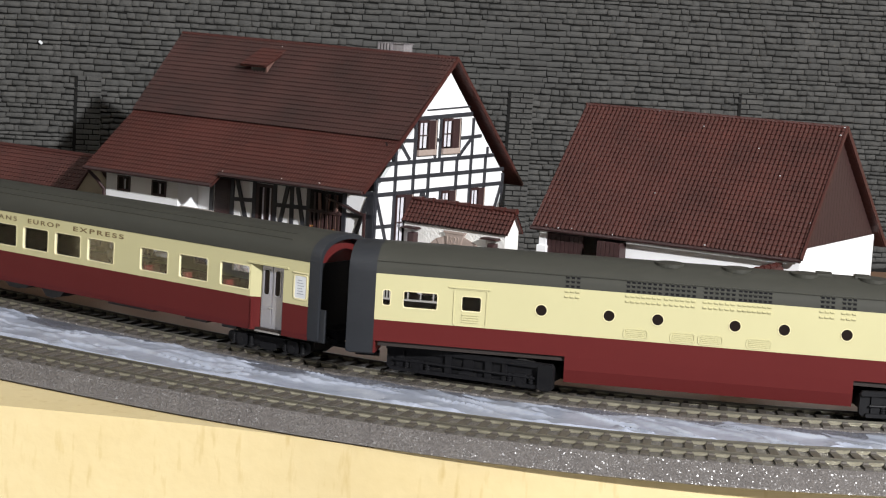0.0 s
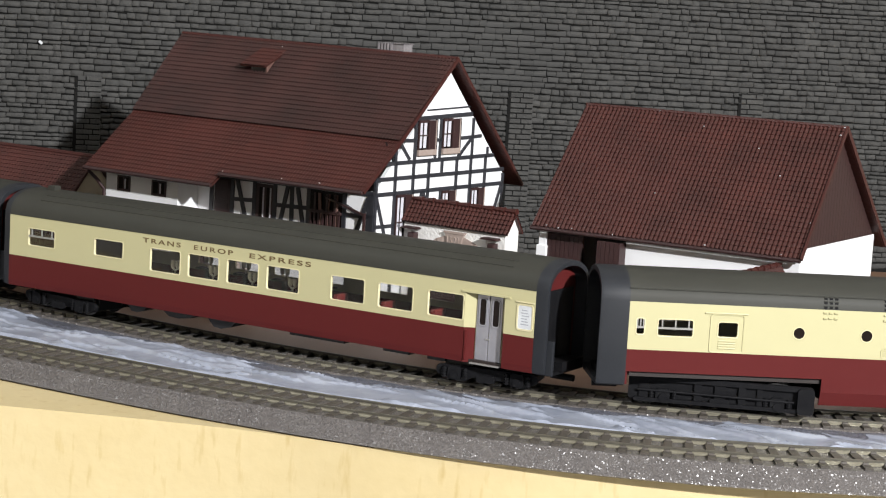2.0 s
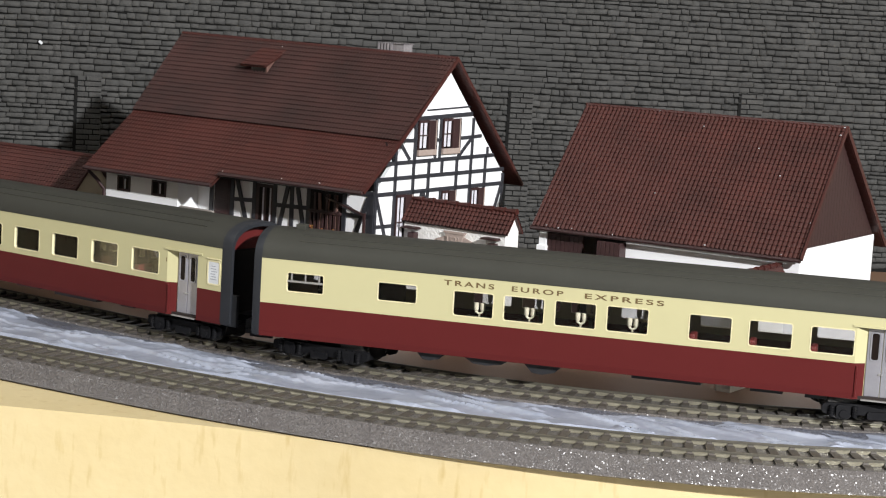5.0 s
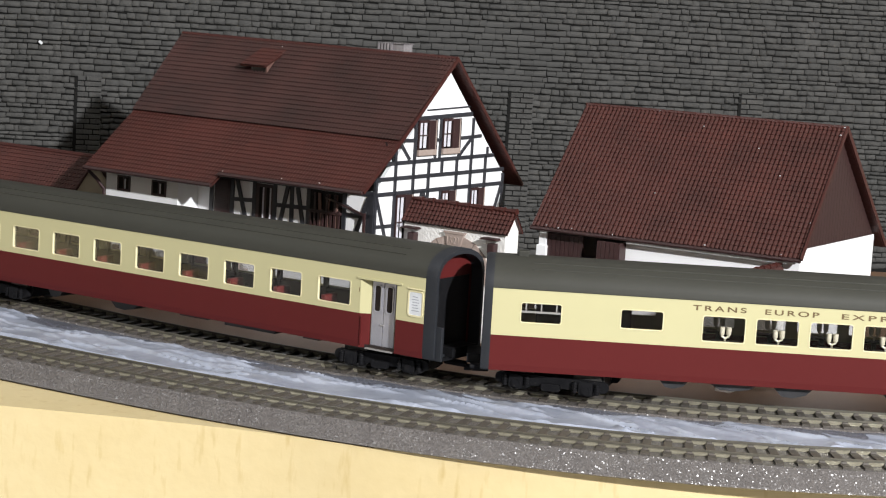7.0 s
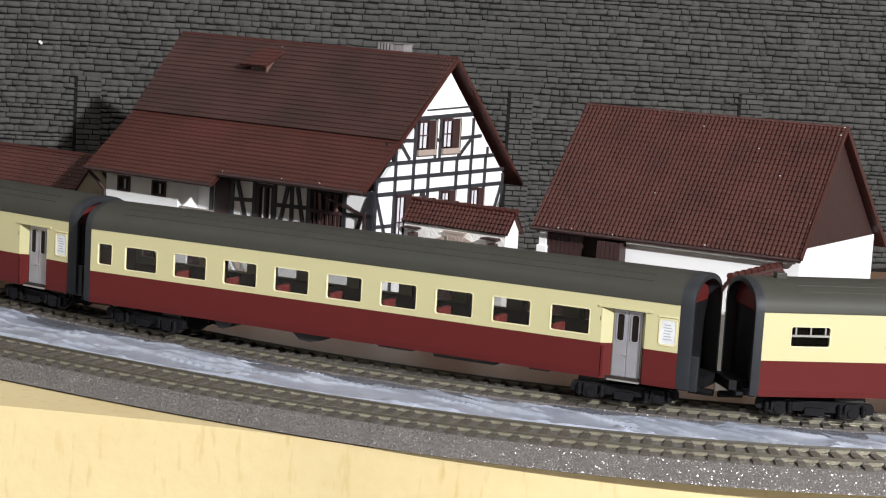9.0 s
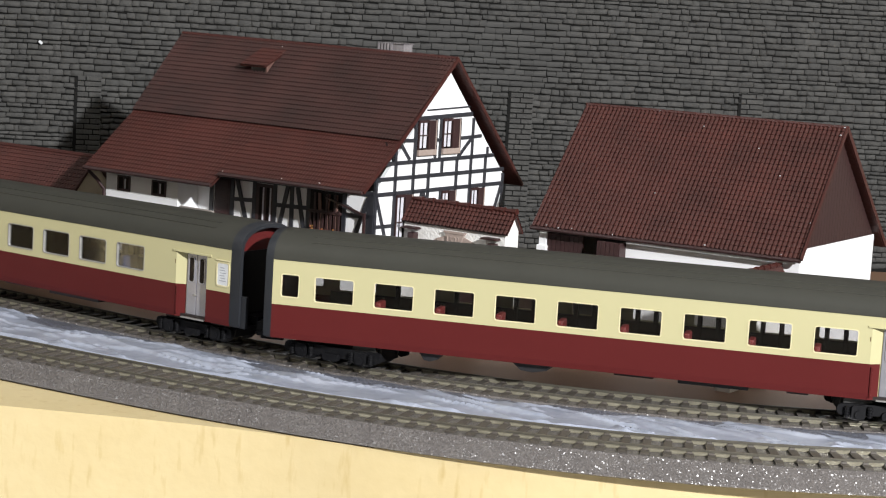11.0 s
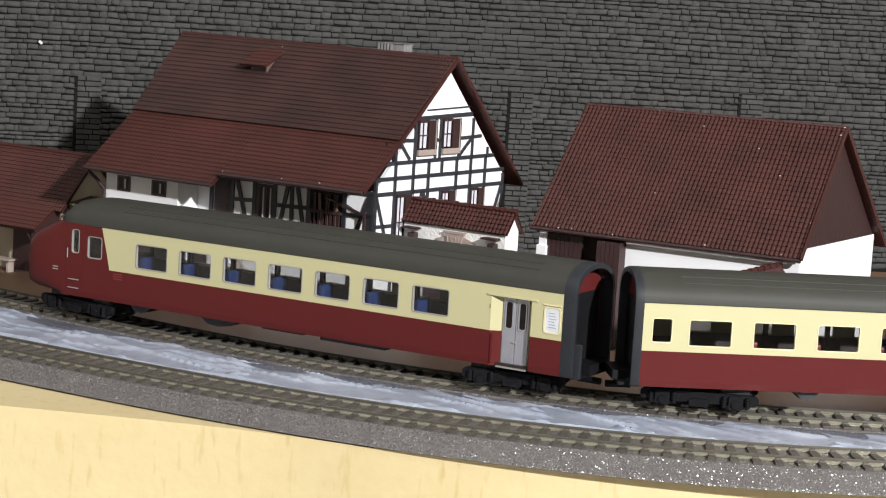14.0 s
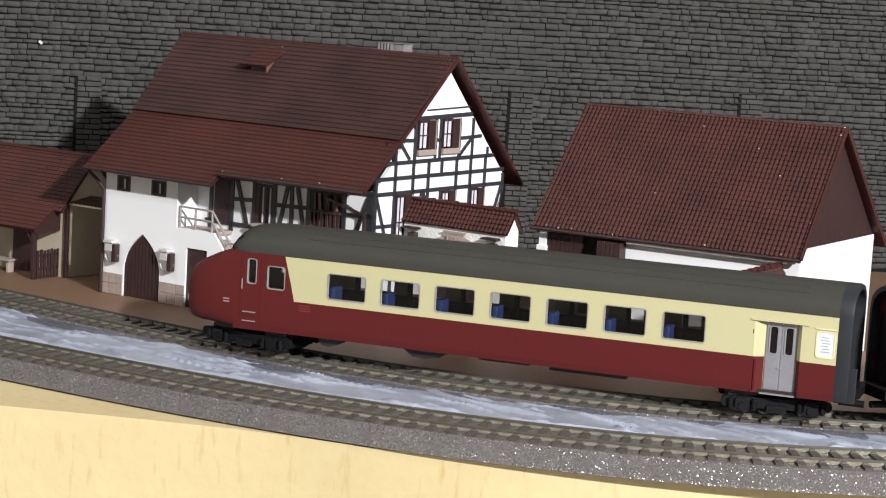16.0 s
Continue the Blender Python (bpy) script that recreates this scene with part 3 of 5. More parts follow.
def entrance(car, u0, u1, p0=121.6, p1=127.4):
    """Silver folding doors in a recess, their step, and the route board beside them."""
    for s in (-1, 1):
        y = s * (HALF - 2.2)
        bm = bx(u0 - 3.4, u1 + 1.6, *sorted((s * (HALF - 3.4), s * (HALF - 2.6))), SOLE + 0.6, 37.6)
        part("door_recess", bm, M_CREAM, car)
        bm = bmesh.new()
        prism(bm, [(u0 - 4.0, s * HALF), (u0 - 0.4, s * (HALF - 2.3)), (u0 - 0.4, s * (HALF - 3.2)), (u0 - 4.0, s * (HALF - 1))], "z", WAIST, 37.6)
        prism(bm, [(u1 + 1.9, s * HALF), (u1 + 0.4, s * (HALF - 2.3)), (u1 + 0.4, s * (HALF - 3.2)), (u1 + 1.9, s * (HALF - 1))], "z", WAIST, 37.6)
        box(bm, u0 - 5.4, u1 + 4.4, *sorted((s * (HALF - 2.0), s * (HALF + 0.45))), 37.4, 38.1)
        part("door_jamb", bm, M_CREAM, car)
        bm = bmesh.new()
        prism(bm, [(u0 - 4.0, s * HALF), (u0 - 0.4, s * (HALF - 2.3)), (u0 - 0.4, s * (HALF - 3.2)), (u0 - 4.0, s * (HALF - 1))], "z", SOLE, WAIST)
        prism(bm, [(u1 + 1.9, s * HALF), (u1 + 0.4, s * (HALF - 2.3)), (u1 + 0.4, s * (HALF - 3.2)), (u1 + 1.9, s * (HALF - 1))], "z", SOLE, WAIST)
        box(bm, u0 - 3.4, u0 - 2.8, *sorted((s * (HALF - 0.6), s * (HALF + 0.3))), SOLE + 1, WAIST - 1)
        part("door_jamb", bm, M_RED, car)
        mid = (u0 + u1) / 2
        for a, b in ((u0, mid - 0.1), (mid + 0.1, u1)):
            leaf = part("door_leaf", bx(a, b, *sorted((y, y - s * 0.9)), SOLE + 1.2, 37.0, bevel=0.25), M_SILVER, car, "silver folding door leaf")
            part("leaf_window", frame_ring(a + 1.5, b - 1.3, 25.6, 35.4, y, 0.45, 0.35), M_SILVER, leaf)
            part("leaf_pane", bx(a + 1.4, b - 1.2, *sorted((y + s * 0.02, y + s * 0.09)), 25.5, 35.5, bevel=0.03), M_WINDARK, leaf, "dark door window")
        part("door_handle", bx(mid - 0.9, mid + 0.6, *sorted((y, y + s * 0.5)), 20.2, 20.7), M_TRIM, car)
        part("step", bx(u0 - 0.8, u1 + 0.8, *sorted((s * (HALF - 2.6), s * (HALF + 0.2))), SOLE - 0.2, SOLE + 0.25, bevel=0.1), M_TRIM, car, "bright metal step edge")
        p = part("route_board", frame_ring(p0, p1, 26.8, 35.6, s * HALF, 0.6, 0.25), M_CREAMLIP, car)
        part("sheet", bx(p0 - 0.2, p1 + 0.2, *sorted((s * HALF, s * (HALF + 0.08))), 26.6, 35.8), M_POSTER, p, "white timetable sheet")
        for k in range(6):
            part("print_line", bx(p0 + 1.2 + 0.3 * (k % 2), p1 - 1.2 - 0.4 * (k % 3), *sorted((s * (HALF + 0.05), s * (HALF + 0.12))), 28.4 + k * 1.05, 28.75 + k * 1.05), M_INK, p)
        part("board_hood", bx(p0 - 0.9, p1 + 0.7, *sorted((s * HALF, s * (HALF + 0.4))), 36.6, 37.0), M_CREAMLIP, car)


def seats(car, us, material):
    top = 31.0 if material is M_SEATB else 28.4
    for u in us:
        bm = bx(u + 1.5, u + 8.0, -14.5, -4.5, 12.7, 20, bevel=0.4)
        back = bx(u - 0.2, u + 2.2, -14.5, -6.5, 19, top, bevel=0.7)
        me = bpy.data.meshes.new("seat_back")
        back.to_mesh(me), back.free()
        bm.from_mesh(me)
        bpy.data.meshes.remove(me)
        part("seat", bm, material, car, "moulded " + ("blue" if material is M_SEATB else "red") + " seat")


def aisle_wall(car, u0, u1, posts):
    """Low dark partition along the aisle, with taller posts between the bays."""
    w = part("aisle_partition", bx(u0, u1, 6.0, 7.0, 12.7, 27.6, bevel=0.2), M_INNER, car, "dark brown inner partition")
    for u in posts:
        for d in (-4.4, 2.6):
            part("partition_post", bx(u + d - 0.9, u + d + 0.9, 5.5, 7.5, 12.7, 40.2, bevel=0.3), M_INNER, w)


def table_lamps(car, us):
    for u in us:
        for y in (-11.2, 11.2):
            t = part("dining_table", bx(u - 5, u + 5, y - 2.4, y + 2.4, 25.4, 26.2, bevel=0.2), M_INNER, car)
            part("table_leg", bx(u - 0.8, u + 0.8, y - 0.8, y + 0.8, 12.6, 25.4), M_INNER, t)
            for k in (-1.25, 1.25):
                bm = bmesh.new()
                cyl(bm, (u, y, 26.2), (u, y, 27.4), 0.4, 8)
                cyl(bm, (u, y, 27.3), (u + k, y, 28.0), 0.4, 8)
                cyl(bm, (u + k, y, 27.8), (u + k, y, 28.6), 0.42, 8)
                n = 12
                loft(bm, [[(u + k + r * math.cos(2 * math.pi * i / n), y + r * math.sin(2 * math.pi * i / n), z) for i in range(n)] for r, z in ((0.45, 28.1), (0.95, 28.8), (1.02, 31.4), (0.8, 31.5))])
                part("table_lamp", bm, M_LAMPW, t, "cream double table lamp", smooth=True)


def lettering(car, words, u0, u1, z, height, s=-1):
    cu = bpy.data.curves.new("lettering", "FONT")
    cu.body, cu.size, cu.space_character, cu.space_word = words, 1.0, 1.35, 1.6
    cu.extrude, cu.offset = 0.02, 0.018
    tmp = new("lettering_form", cu)
    bpy.context.view_layer.update()
    me = bpy.data.meshes.new_from_object(tmp.evaluated_get(bpy.context.evaluated_depsgraph_get()))
    bpy.data.objects.remove(tmp)
    xs, ys = [v.co.x for v in me.vertices], [v.co.y for v in me.vertices]
    for v in me.vertices:
        fx, fz = (v.co.x - min(xs)) / (max(xs) - min(xs)), (v.co.y - min(ys)) / (max(ys) - min(ys))
        u = u0 + (u1 - u0) * (fx if s < 0 else 1 - fx)
        v.co = Vector((u, s * (HALF + 0.06 + v.co.z), z + height * fz)) * MM
    me.name = "lettering"
    me.materials.clear()
    me.materials.append(M_GOLD)
    ob = new("lettering", me)
    ob.parent = car
    ob["label"] = "gold brown raised lettering"


def under_boxes(car, spans):
    for a, b, d in spans:
        if d < 0:
            bm = bmesh.new()
            prism(bm, [(a, SOLE + 0.3), (a + (b - a) * 0.25, SOLE + d * 0.9), (a + (b - a) * 0.5, SOLE + d), (b - (b - a) * 0.2, SOLE + d * 0.7), (b, SOLE + 0.3)], "y", -13, 13)
        else:
            bm = bx(a, b, -13.5, 13.5, SOLE - d, SOLE + 0.3, bevel=0.2)
        part("underframe_box", bm, M_BLACK, car, "black underfloor equipment box")


def shell(car, u0, u1, holes, gaps, roof0=None, red_to=None):
    """Lower red sides, cream window band, roof and floor; gaps: spans left open for the doors."""
    for s in (-1, 1):
        part("window_band", side_band(red_to or u0, u1, WAIST, CANT, [(*g, WAIST, 37.6) for g in gaps] + holes, sign=s), M_CREAM, car, "cream painted window band")
        bm = side_band(u0, u1, 13.2, WAIST, [(*g, SOLE, WAIST) for g in gaps], sign=s)
        spans, u = [], u0
        for g in sorted(gaps):
            spans.append((u, g[0]))
            u = g[1]
        spans.append((u, u1))
        for a, b in spans:
            prism(bm, [(s * 16.5, 13.2), (s * 15.5, 13.2), (s * 15.1, SOLE), (s * 16.2, SOLE)], "x", a, b)
        part("lower_side", bm, M_RED, car, "wine red lower side")
    bm = loft(bmesh.new(), [[(u, w, z) for w, z in PROFILE] + [(u, w * 0.94, z - 0.9) for w, z in PROFILE[::-1]] for u in (roof0 or u0, u1)])
    part("roof", bm, M_ROOF, car, "dark olive grey roof", smooth=True)
    part("drip_rail", bx(roof0 or u0, u1, -HALF - 0.2, -HALF + 0.1, CANT - 0.15, CANT + 0.15), M_ROOF, car)
    for w, z in ((-12.9, 48.75), (-9.4, 50.55), (9.4, 50.55), (12.9, 48.75)):
        part("roof_rib", bx((roof0 or u0) + 14, u1 - 12, w - 0.25, w + 0.25, z - 0.3, z + 0.22, bevel=0.1), M_ROOF, car)
    part("class_mark", bx(98.3, 98.6, -16.6, -16.4, 32.4, 34.0), M_GOLD, car)
    part("floor_pan", bx(u0 + 1, u1 - 1, -15.2, 15.2, SOLE - 0.2, SOLE + 1.2), M_INNER, car)
    part("marker", bx(u0 + 8, u0 + 12, -16.2, -15.7, SOLE + 1.2, SOLE + 1.5), M_TRIM, car)
    part("marker", bx(u0 + 44, u0 + 48, -16.2, -15.7, SOLE + 1.2, SOLE + 1.5), M_TRIM, car)
    part("ceiling_lining", bx(u0 + 1, u1 - 1, -15.2, 15.2, 40.4, 41.0), M_INNER, car)


END = 128.6


def dining_car():
    car = thing("dining_coach", pose(0, 0, 0), "cream and wine red model dining coach with dark roof", "railway coach", "coaches of the model train")
    small = [(-117.9, -103.2, 29.4, 36.6), (-81.2, -65.9, 29.5, 36.4)]
    big = [(u, u + 15.4, 26.7, 36.0) for u in (-51.2, -31.6, -11.9, 7.8, 38.5, 60.5, 82.8)]
    shell(car, -END, END, [(a, b, lo, hi) for a, b, lo, hi in small + big], [(98.9, 115.8)])
    add_window(car, *small[0], M_CREAMLIP, bar=True)
    add_window(car, *small[1], M_CREAMLIP)
    for b in big:
        add_window(car, *b, M_CREAMLIP)
    entrance(car, 102.9, 113.9)
    for u in (-END, END):
        end_wall(car, u)
    hoop(car, END, END + 5.0), hoop(car, -END, -END - 3.2)
    part("roof_stub", bx(-120, -116, -3, 1, 51.4, 54.0, bevel=0.4), M_ROOF, car, "small dark roof stub")
    table_lamps(car, (-42.2, -22.6, -2.9, 16.8))
    seats(car, (38.5, 60.5, 82.8), M_SEATR)
    part("kitchen_wall", bx(-112, -76, 4, 5, 12.7, 40), M_INNER, car)
    for s in (-1, 1):
        for word, a, b in (("TRANS", 0.0, 0.233), ("EUROP", 0.314, 0.549), ("EXPRESS", 0.646, 1.0)):
            if s > 0:
                a, b = 1 - b, 1 - a
            lettering(car, word, -55.3 + 84 * a, -55.3 + 84 * b, 37.9, 2.0, s)
    under_boxes(car, [(-66, -54, -3.4), (-48, -28, -3.0), (-24, -8, -4.2), (18, 44, 1.6), (62, 74, 1.6), (82, 90, 1.8)])
    return car, [bogie(car, -102, 43), bogie(car, 105, 40)]


def open_coach():
    car = thing("open_coach", pose(0, 0, 0), "cream and wine red model passenger coach with red seats", "railway coach", "coaches of the model train")
    wins = [(-125.0, -118.0, 27.4, 36.0)] + [(-111.4 + 23.75 * k, -96.0 + 23.75 * k, 26.5, 35.9) for k in range(9)]
    shell(car, -END, END, wins, [(98.9, 115.8)])
    for w in wins:
        add_window(car, *w, M_CREAMLIP)
    entrance(car, 102.9, 113.9)
    for u in (-END, END):
        end_wall(car, u)
    hoop(car, END, END + 5.0), hoop(car, -END, -END - 3.2)
    seats(car, [-87.6 + 23.75 * k for k in range(8)], M_SEATR)
    aisle_wall(car, -112, 97, [-79.9 + 23.75 * k for k in range(8)])
    under_boxes(car, [(-70, -60, -3.6), (-34, -16, -3.6), (6, 21, 1.2), (30, 56, 1.8), (70, 78, 1.2)])
    return car, [bogie(car, -102, 43), bogie(car, 105, 40)]


def cab_car():
    car = thing("driving_trailer", pose(0, 0, 0), "model driving trailer with rounded wine red nose and blue seats", "railway coach", "coaches of the model train")
    wins = [(-68.1 + 22.2 * k, -52.6 + 22.2 * k, 26.9, 36.6) for k in range(7)]
    shell(car, -108, END, wins, [(98.9, 115.8)], roof0=-92, red_to=-84)
    for s in (-1, 1):
        cab = [(-102.4, -98.9, 29.5, 39.0), (-93.8, -86.7, 28.2, 36.9)]
        part("cab_side", side_band(-108, -84, WAIST, CANT, cab, sign=s), M_RED, car, "wine red cab side")
        part("paint_edge", prism(bmesh.new(), [(-84, WAIST), (-82.2, WAIST), (-84, 31.5)], "y", *sorted((s * (HALF - 0.3), s * (HALF + 0.04)))), M_RED, car)
        part("paint_edge", prism(bmesh.new(), [(-84, 31.5), (-84, CANT), (-86.8, CANT)], "y", *sorted((s * (HALF - 0.3), s * (HALF + 0.04)))), M_CREAM, car)
        bm = bmesh.new()
        for a, b in ((-105.6, -105.2), (-96.8, -96.4)):
            box(bm, a, b, *sorted((s * HALF, s * (HALF + 0.12))), 14.5, 41)
        box(bm, -105.6, -96.4, *sorted((s * HALF, s * (HALF + 0.12))), 16.6, 16.9)
        part("cab_door_edge", bm, M_RED, car)
        bm = bmesh.new()
        for z in (14.2, 17.8):
            box(bm, -104, -98.5, *sorted((s * HALF, s * (HALF + 0.5))), z, z + 0.4)
        cyl(bm, (-104.6, s * (HALF + 0.5), 27), (-104.6, s * (HALF + 0.5), 31), 0.25, 6)
        part("cab_step", bm, M_TRIM, car)
        for z in (21.0, 22.1):
            part("number_bar", bx(-112.8, -110.0, *sorted((s * 16.45, s * 16.6)), z, z + 0.5), M_TRIM, car)
        for k in range(3):
            part("builder_mark", bx(-80, -75.2, *sorted((s * HALF, s * (HALF + 0.1))), 20.6 + k, 21.1 + k), M_SEATR, car)
    add_window(car, -102.4, -98.9, 29.5, 39.0, M_TRIM)
    add_window(car, -93.8, -86.7, 28.2, 36.9, M_TRIM)
    for w in wins:
        add_window(car, *w, M_TRIM)

    def rim(u, w, lo, hi, p=2.6):
        return [(u, w * math.copysign(abs(math.cos(a)) ** (2 / p), math.cos(a)), (lo + hi) / 2 + (hi - lo) / 2 * math.copysign(abs(math.sin(a)) ** (2 / p), math.sin(a))) for a in (2 * math.pi * i / 40 for i in range(40))]
    rings = [rim(-131.3, 5.5, 17, 28, 2.6), rim(-131.0, 9.0, 14.5, 30.0, 3), rim(-130.0, 12.2, 12.8, 32.2, 3.4), rim(-128, 14.3, 11.7, 34.4, 4), rim(-124, 15.7, 11.2, 36.9, 4.6), rim(-118.5, 16.3, 11, 39.5, 5), rim(-112, 16.5, 11, 41.8, 9), rim(-107.8, 16.52, 11, 42.4, 14)]
    part("nose", loft(bmesh.new(), rings), M_RED, car, "rounded wine red nose", smooth=True)
    rings = [rim(-113.0, 9, 41, 42.2, 3), rim(-111.8, 12, 40.4, 44, 3), rim(-109.5, 13.4, 40.4, 47.2, 3), rim(-106.5, 14.2, 40.4, 49, 3)]
    part("windscreen", loft(bmesh.new(), rings), M_WINDARK, car, "dark wraparound windscreen", smooth=True)
    rings = [[(u, w * f, 41.9 + (z - 41.9) * g) for w, z in PROFILE] for u, f, g in ((-110.5, 0.80, 0.45), (-109, 0.90, 0.68), (-106.5, 0.96, 0.84), (-103, 0.985, 0.93), (-98, 0.996, 0.98), (-92, 1.0, 1.0))]
    part("roof_front", loft(bmesh.new(), rings), M_ROOF, car, smooth=True)
    bm = bmesh.new()
    for s in (-1, 1):
        for k in range(6):
            a, b = radians(30 * k), radians(30 * (k + 1))
            cyl(bm, (-114 - 2 * math.cos(a), s * 9, 41 + 2.2 * math.sin(a)), (-114 - 2 * math.cos(b), s * 9, 41 + 2.2 * math.sin(b)), 0.35, 6)
    part("nose_handrail", bm, M_RAILW, car)
    for s in (-1, 1):
        part("headlight", cyl(bmesh.new(), (-129.8, s * 8.5, 20), (-131.4, s * 8.5, 20), 1.8, 16), M_POSTER, car, "clear round headlight")
    entrance(car, 102.9, 113.9)
    end_wall(car, END)
    hoop(car, END, END + 5.0)
    seats(car, [-68.1 + 22.2 * k for k in range(7)], M_SEATB)
    aisle_wall(car, -80, 97, [-60.3 + 22.2 * k for k in range(7)])
    under_boxes(car, [(-74, -62, -3.6), (-38, -18, -3.6), (-6, 14, 1.2), (22, 52, 1.8)])
    return car, [bogie(car, -102, 43), bogie(car, 105, 40)]


def power_car():
    car = thing("power_car", pose(0, 0, 0), "cream and wine red model diesel power car with round portholes", "locomotive", "coaches of the model train")
    wins = [(-125.7, -122.8, 29.8, 35.6), (-117.8, -105.0, 29.5, 35.6), (-95.7, -88.5, 30.0, 35.4)]
    for s in (-1, 1):
        part("window_band", side_band(-END, END, WAIST, CANT, wins, sign=s), M_CREAM, car, "cream painted side")
        bm = side_band(-END, END, 16.0, WAIST, [], sign=s)
        for a, b in ((-56, 50), (116, END)):
            prism(bm, [(s * 16.5, 16), (s * 15.5, 16), (s * 15.3, 11), (s * 13.8, 6), (s * 14.8, 6), (s * 16.3, 11)], "x", a, b)
        part("lower_side", bm, M_RED, car, "wine red lower side and skirt")
        d = part("cab_hatch", frame_ring(-98.4, -86.5, 24.6, 38.0, s * HALF, 0.4, 0.3), M_CREAM, car)
        part("hatch_gutter", bx(-100.8, -85.0, *sorted((s * HALF, s * (HALF + 0.55))), 38.4, 38.9, bevel=0.12), M_CREAM, d)
        for k in range(4):
            part("hatch_slat", bx(-95.5, -89.0, *sorted((s * HALF, s * (HALF + 0.3))), 25.6 + 0.9 * k, 26.1 + 0.9 * k, bevel=0.1), M_CREAM, d)
        for a in (-34.6, -17.3, -7.1, 10.6):
            bm = frame_ring(a, a + 8.4, 25.0, 28.1, s * HALF, 0.35, 0.24)
            for k in range(4):
                box(bm, a + 0.5, a + 7.9, *sorted((s * HALF, s * (HALF + 0.22))), 25.35 + 0.68 * k, 25.65 + 0.68 * k)
            part("vent_panel", bm, M_CREAM, car)
        for u in (-65.8, -40.6, -22.6, 5.7, 23.6, 46.2, 70.0, 95.0):
            n = 20
            c = [(math.cos(2 * math.pi * i / n), math.sin(2 * math.pi * i / n)) for i in range(n)]
            bm = loft(bmesh.new(), [[(u + r * a, s * (HALF + d), 32.6 + r * b) for a, b in c] for r, d in ((2.4, -0.1), (2.35, 0.18), (2.1, 0.18), (2.0, 0.0))], caps=False)
            p = part("porthole_rim", bm, M_CREAMLIP, car)
            part("porthole", loft(bmesh.new(), [[(u + 2.05 * a, s * (HALF + d), 32.6 + 2.05 * b) for a, b in c] for d in (-0.3, 0.06)]), M_WINDARK, p, "dark round porthole")
        for a, b in ((-57.7, -51.7), (-35.2, -21.5), (-21, -9.0), (-6.8, 5.4), (6, 18.6), (35.6, 41.3), (43.4, 49.1), (66, 90)):
            n = max(3, round((b - a) / 1.9))
            for r, (y, z, paint) in enumerate(((HALF, 38.3, M_CREAM), (HALF, 40.3, M_CREAM), (16.42, 42.5, M_ROOF), (16.22, 44.1, M_ROOF), (15.75, 45.6, M_ROOF))):
                bm, bk = bmesh.new(), bmesh.new()
                for k in range(n):
                    u = a + (b - a) * (k + 0.5) / n
                    if r < 2:
                        prism(bm, [(s * (y - 0.2), z + 0.65), (s * (y + 0.5), z + 0.45), (s * (y + 0.5), z + 0.15), (s * (y - 0.2), z - 0.6)], "x", u - 0.62, u + 0.62)
                    else:
                        prism(bm, [(s * (y - 0.5), z + 0.75), (s * (y + 0.16), z + 0.55), (s * (y + 0.16), z + 0.4), (s * (y - 0.5), z + 0.4)], "x", u - 0.7, u + 0.7)
                        # no slot is cut: a black block just proud of the roof gives its shade
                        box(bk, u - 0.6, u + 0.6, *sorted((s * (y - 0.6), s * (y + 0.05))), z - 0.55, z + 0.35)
                row = part("louvre_row", bm, paint, car)
                if r > 1:
                    part("louvre_shade", bk, M_BOGIE, row, "black blocks painting in the shade of uncut louvre slots")
                else:
                    bk.free()
            part("roof_grating", bx(a - 0.4, b + 0.4, *sorted((s * 16.1, s * 16.35)), 41.8, 42.0), M_ROOF, car)
    bm = loft(bmesh.new(), [[(u, w, z) for w, z in PROFILE] + [(u, w * 0.94, z - 0.9) for w, z in PROFILE[::-1]] for u in (-END, END)])
    part("roof", bm, M_ROOF, car, "dark olive grey roof", smooth=True)
    for k, u in enumerate((-20, 5, 30, 55)):
        part("roof_fan", cyl(bmesh.new(), (u, -3, 51), (u, -3, 52.4), 5.6, 24), M_ROOF, car, "low round roof fan cover")
    for k in range(5):
        part("roof_vent", bx(34 + 14 * k, 40 + 14 * k, -4, 4, 51.3, 52.7, bevel=0.3), M_ROOF, car)
    for w in wins:
        add_window(car, *w, M_CREAMLIP, bar=w[0] < -110)
    for u in (-END, END):
        end_wall(car, u)
    hoop(car, -END, -END - 10.5)
    part("floor_pan", bx(-127, 127, -15, 15, 14, 16), M_INNER, car)
    for s in (-1, 1):
        part("roof_seam", bx(-END, END, *sorted((s * 15.1, s * 15.75)), 46.2, 46.5), M_ROOF, car)
    part("fuel_tank", bx(-54, 48, -13, 13, 6.5, 14, bevel=0.6), M_BLACK, car)
    part("machine_block", bx(-80, 100, -9, 9, 16, 39, bevel=0.5), M_INNER, car)
    return car, [bogie(car, -89.5, 67, tall=12.6, heavy=True), bogie(car, 83, 67, tall=12.6, heavy=True)]


TRAIN = [(dining_car(), -174.10), (open_coach(), -448.66), (cab_car(), -723.72), (power_car(), 106.04)]


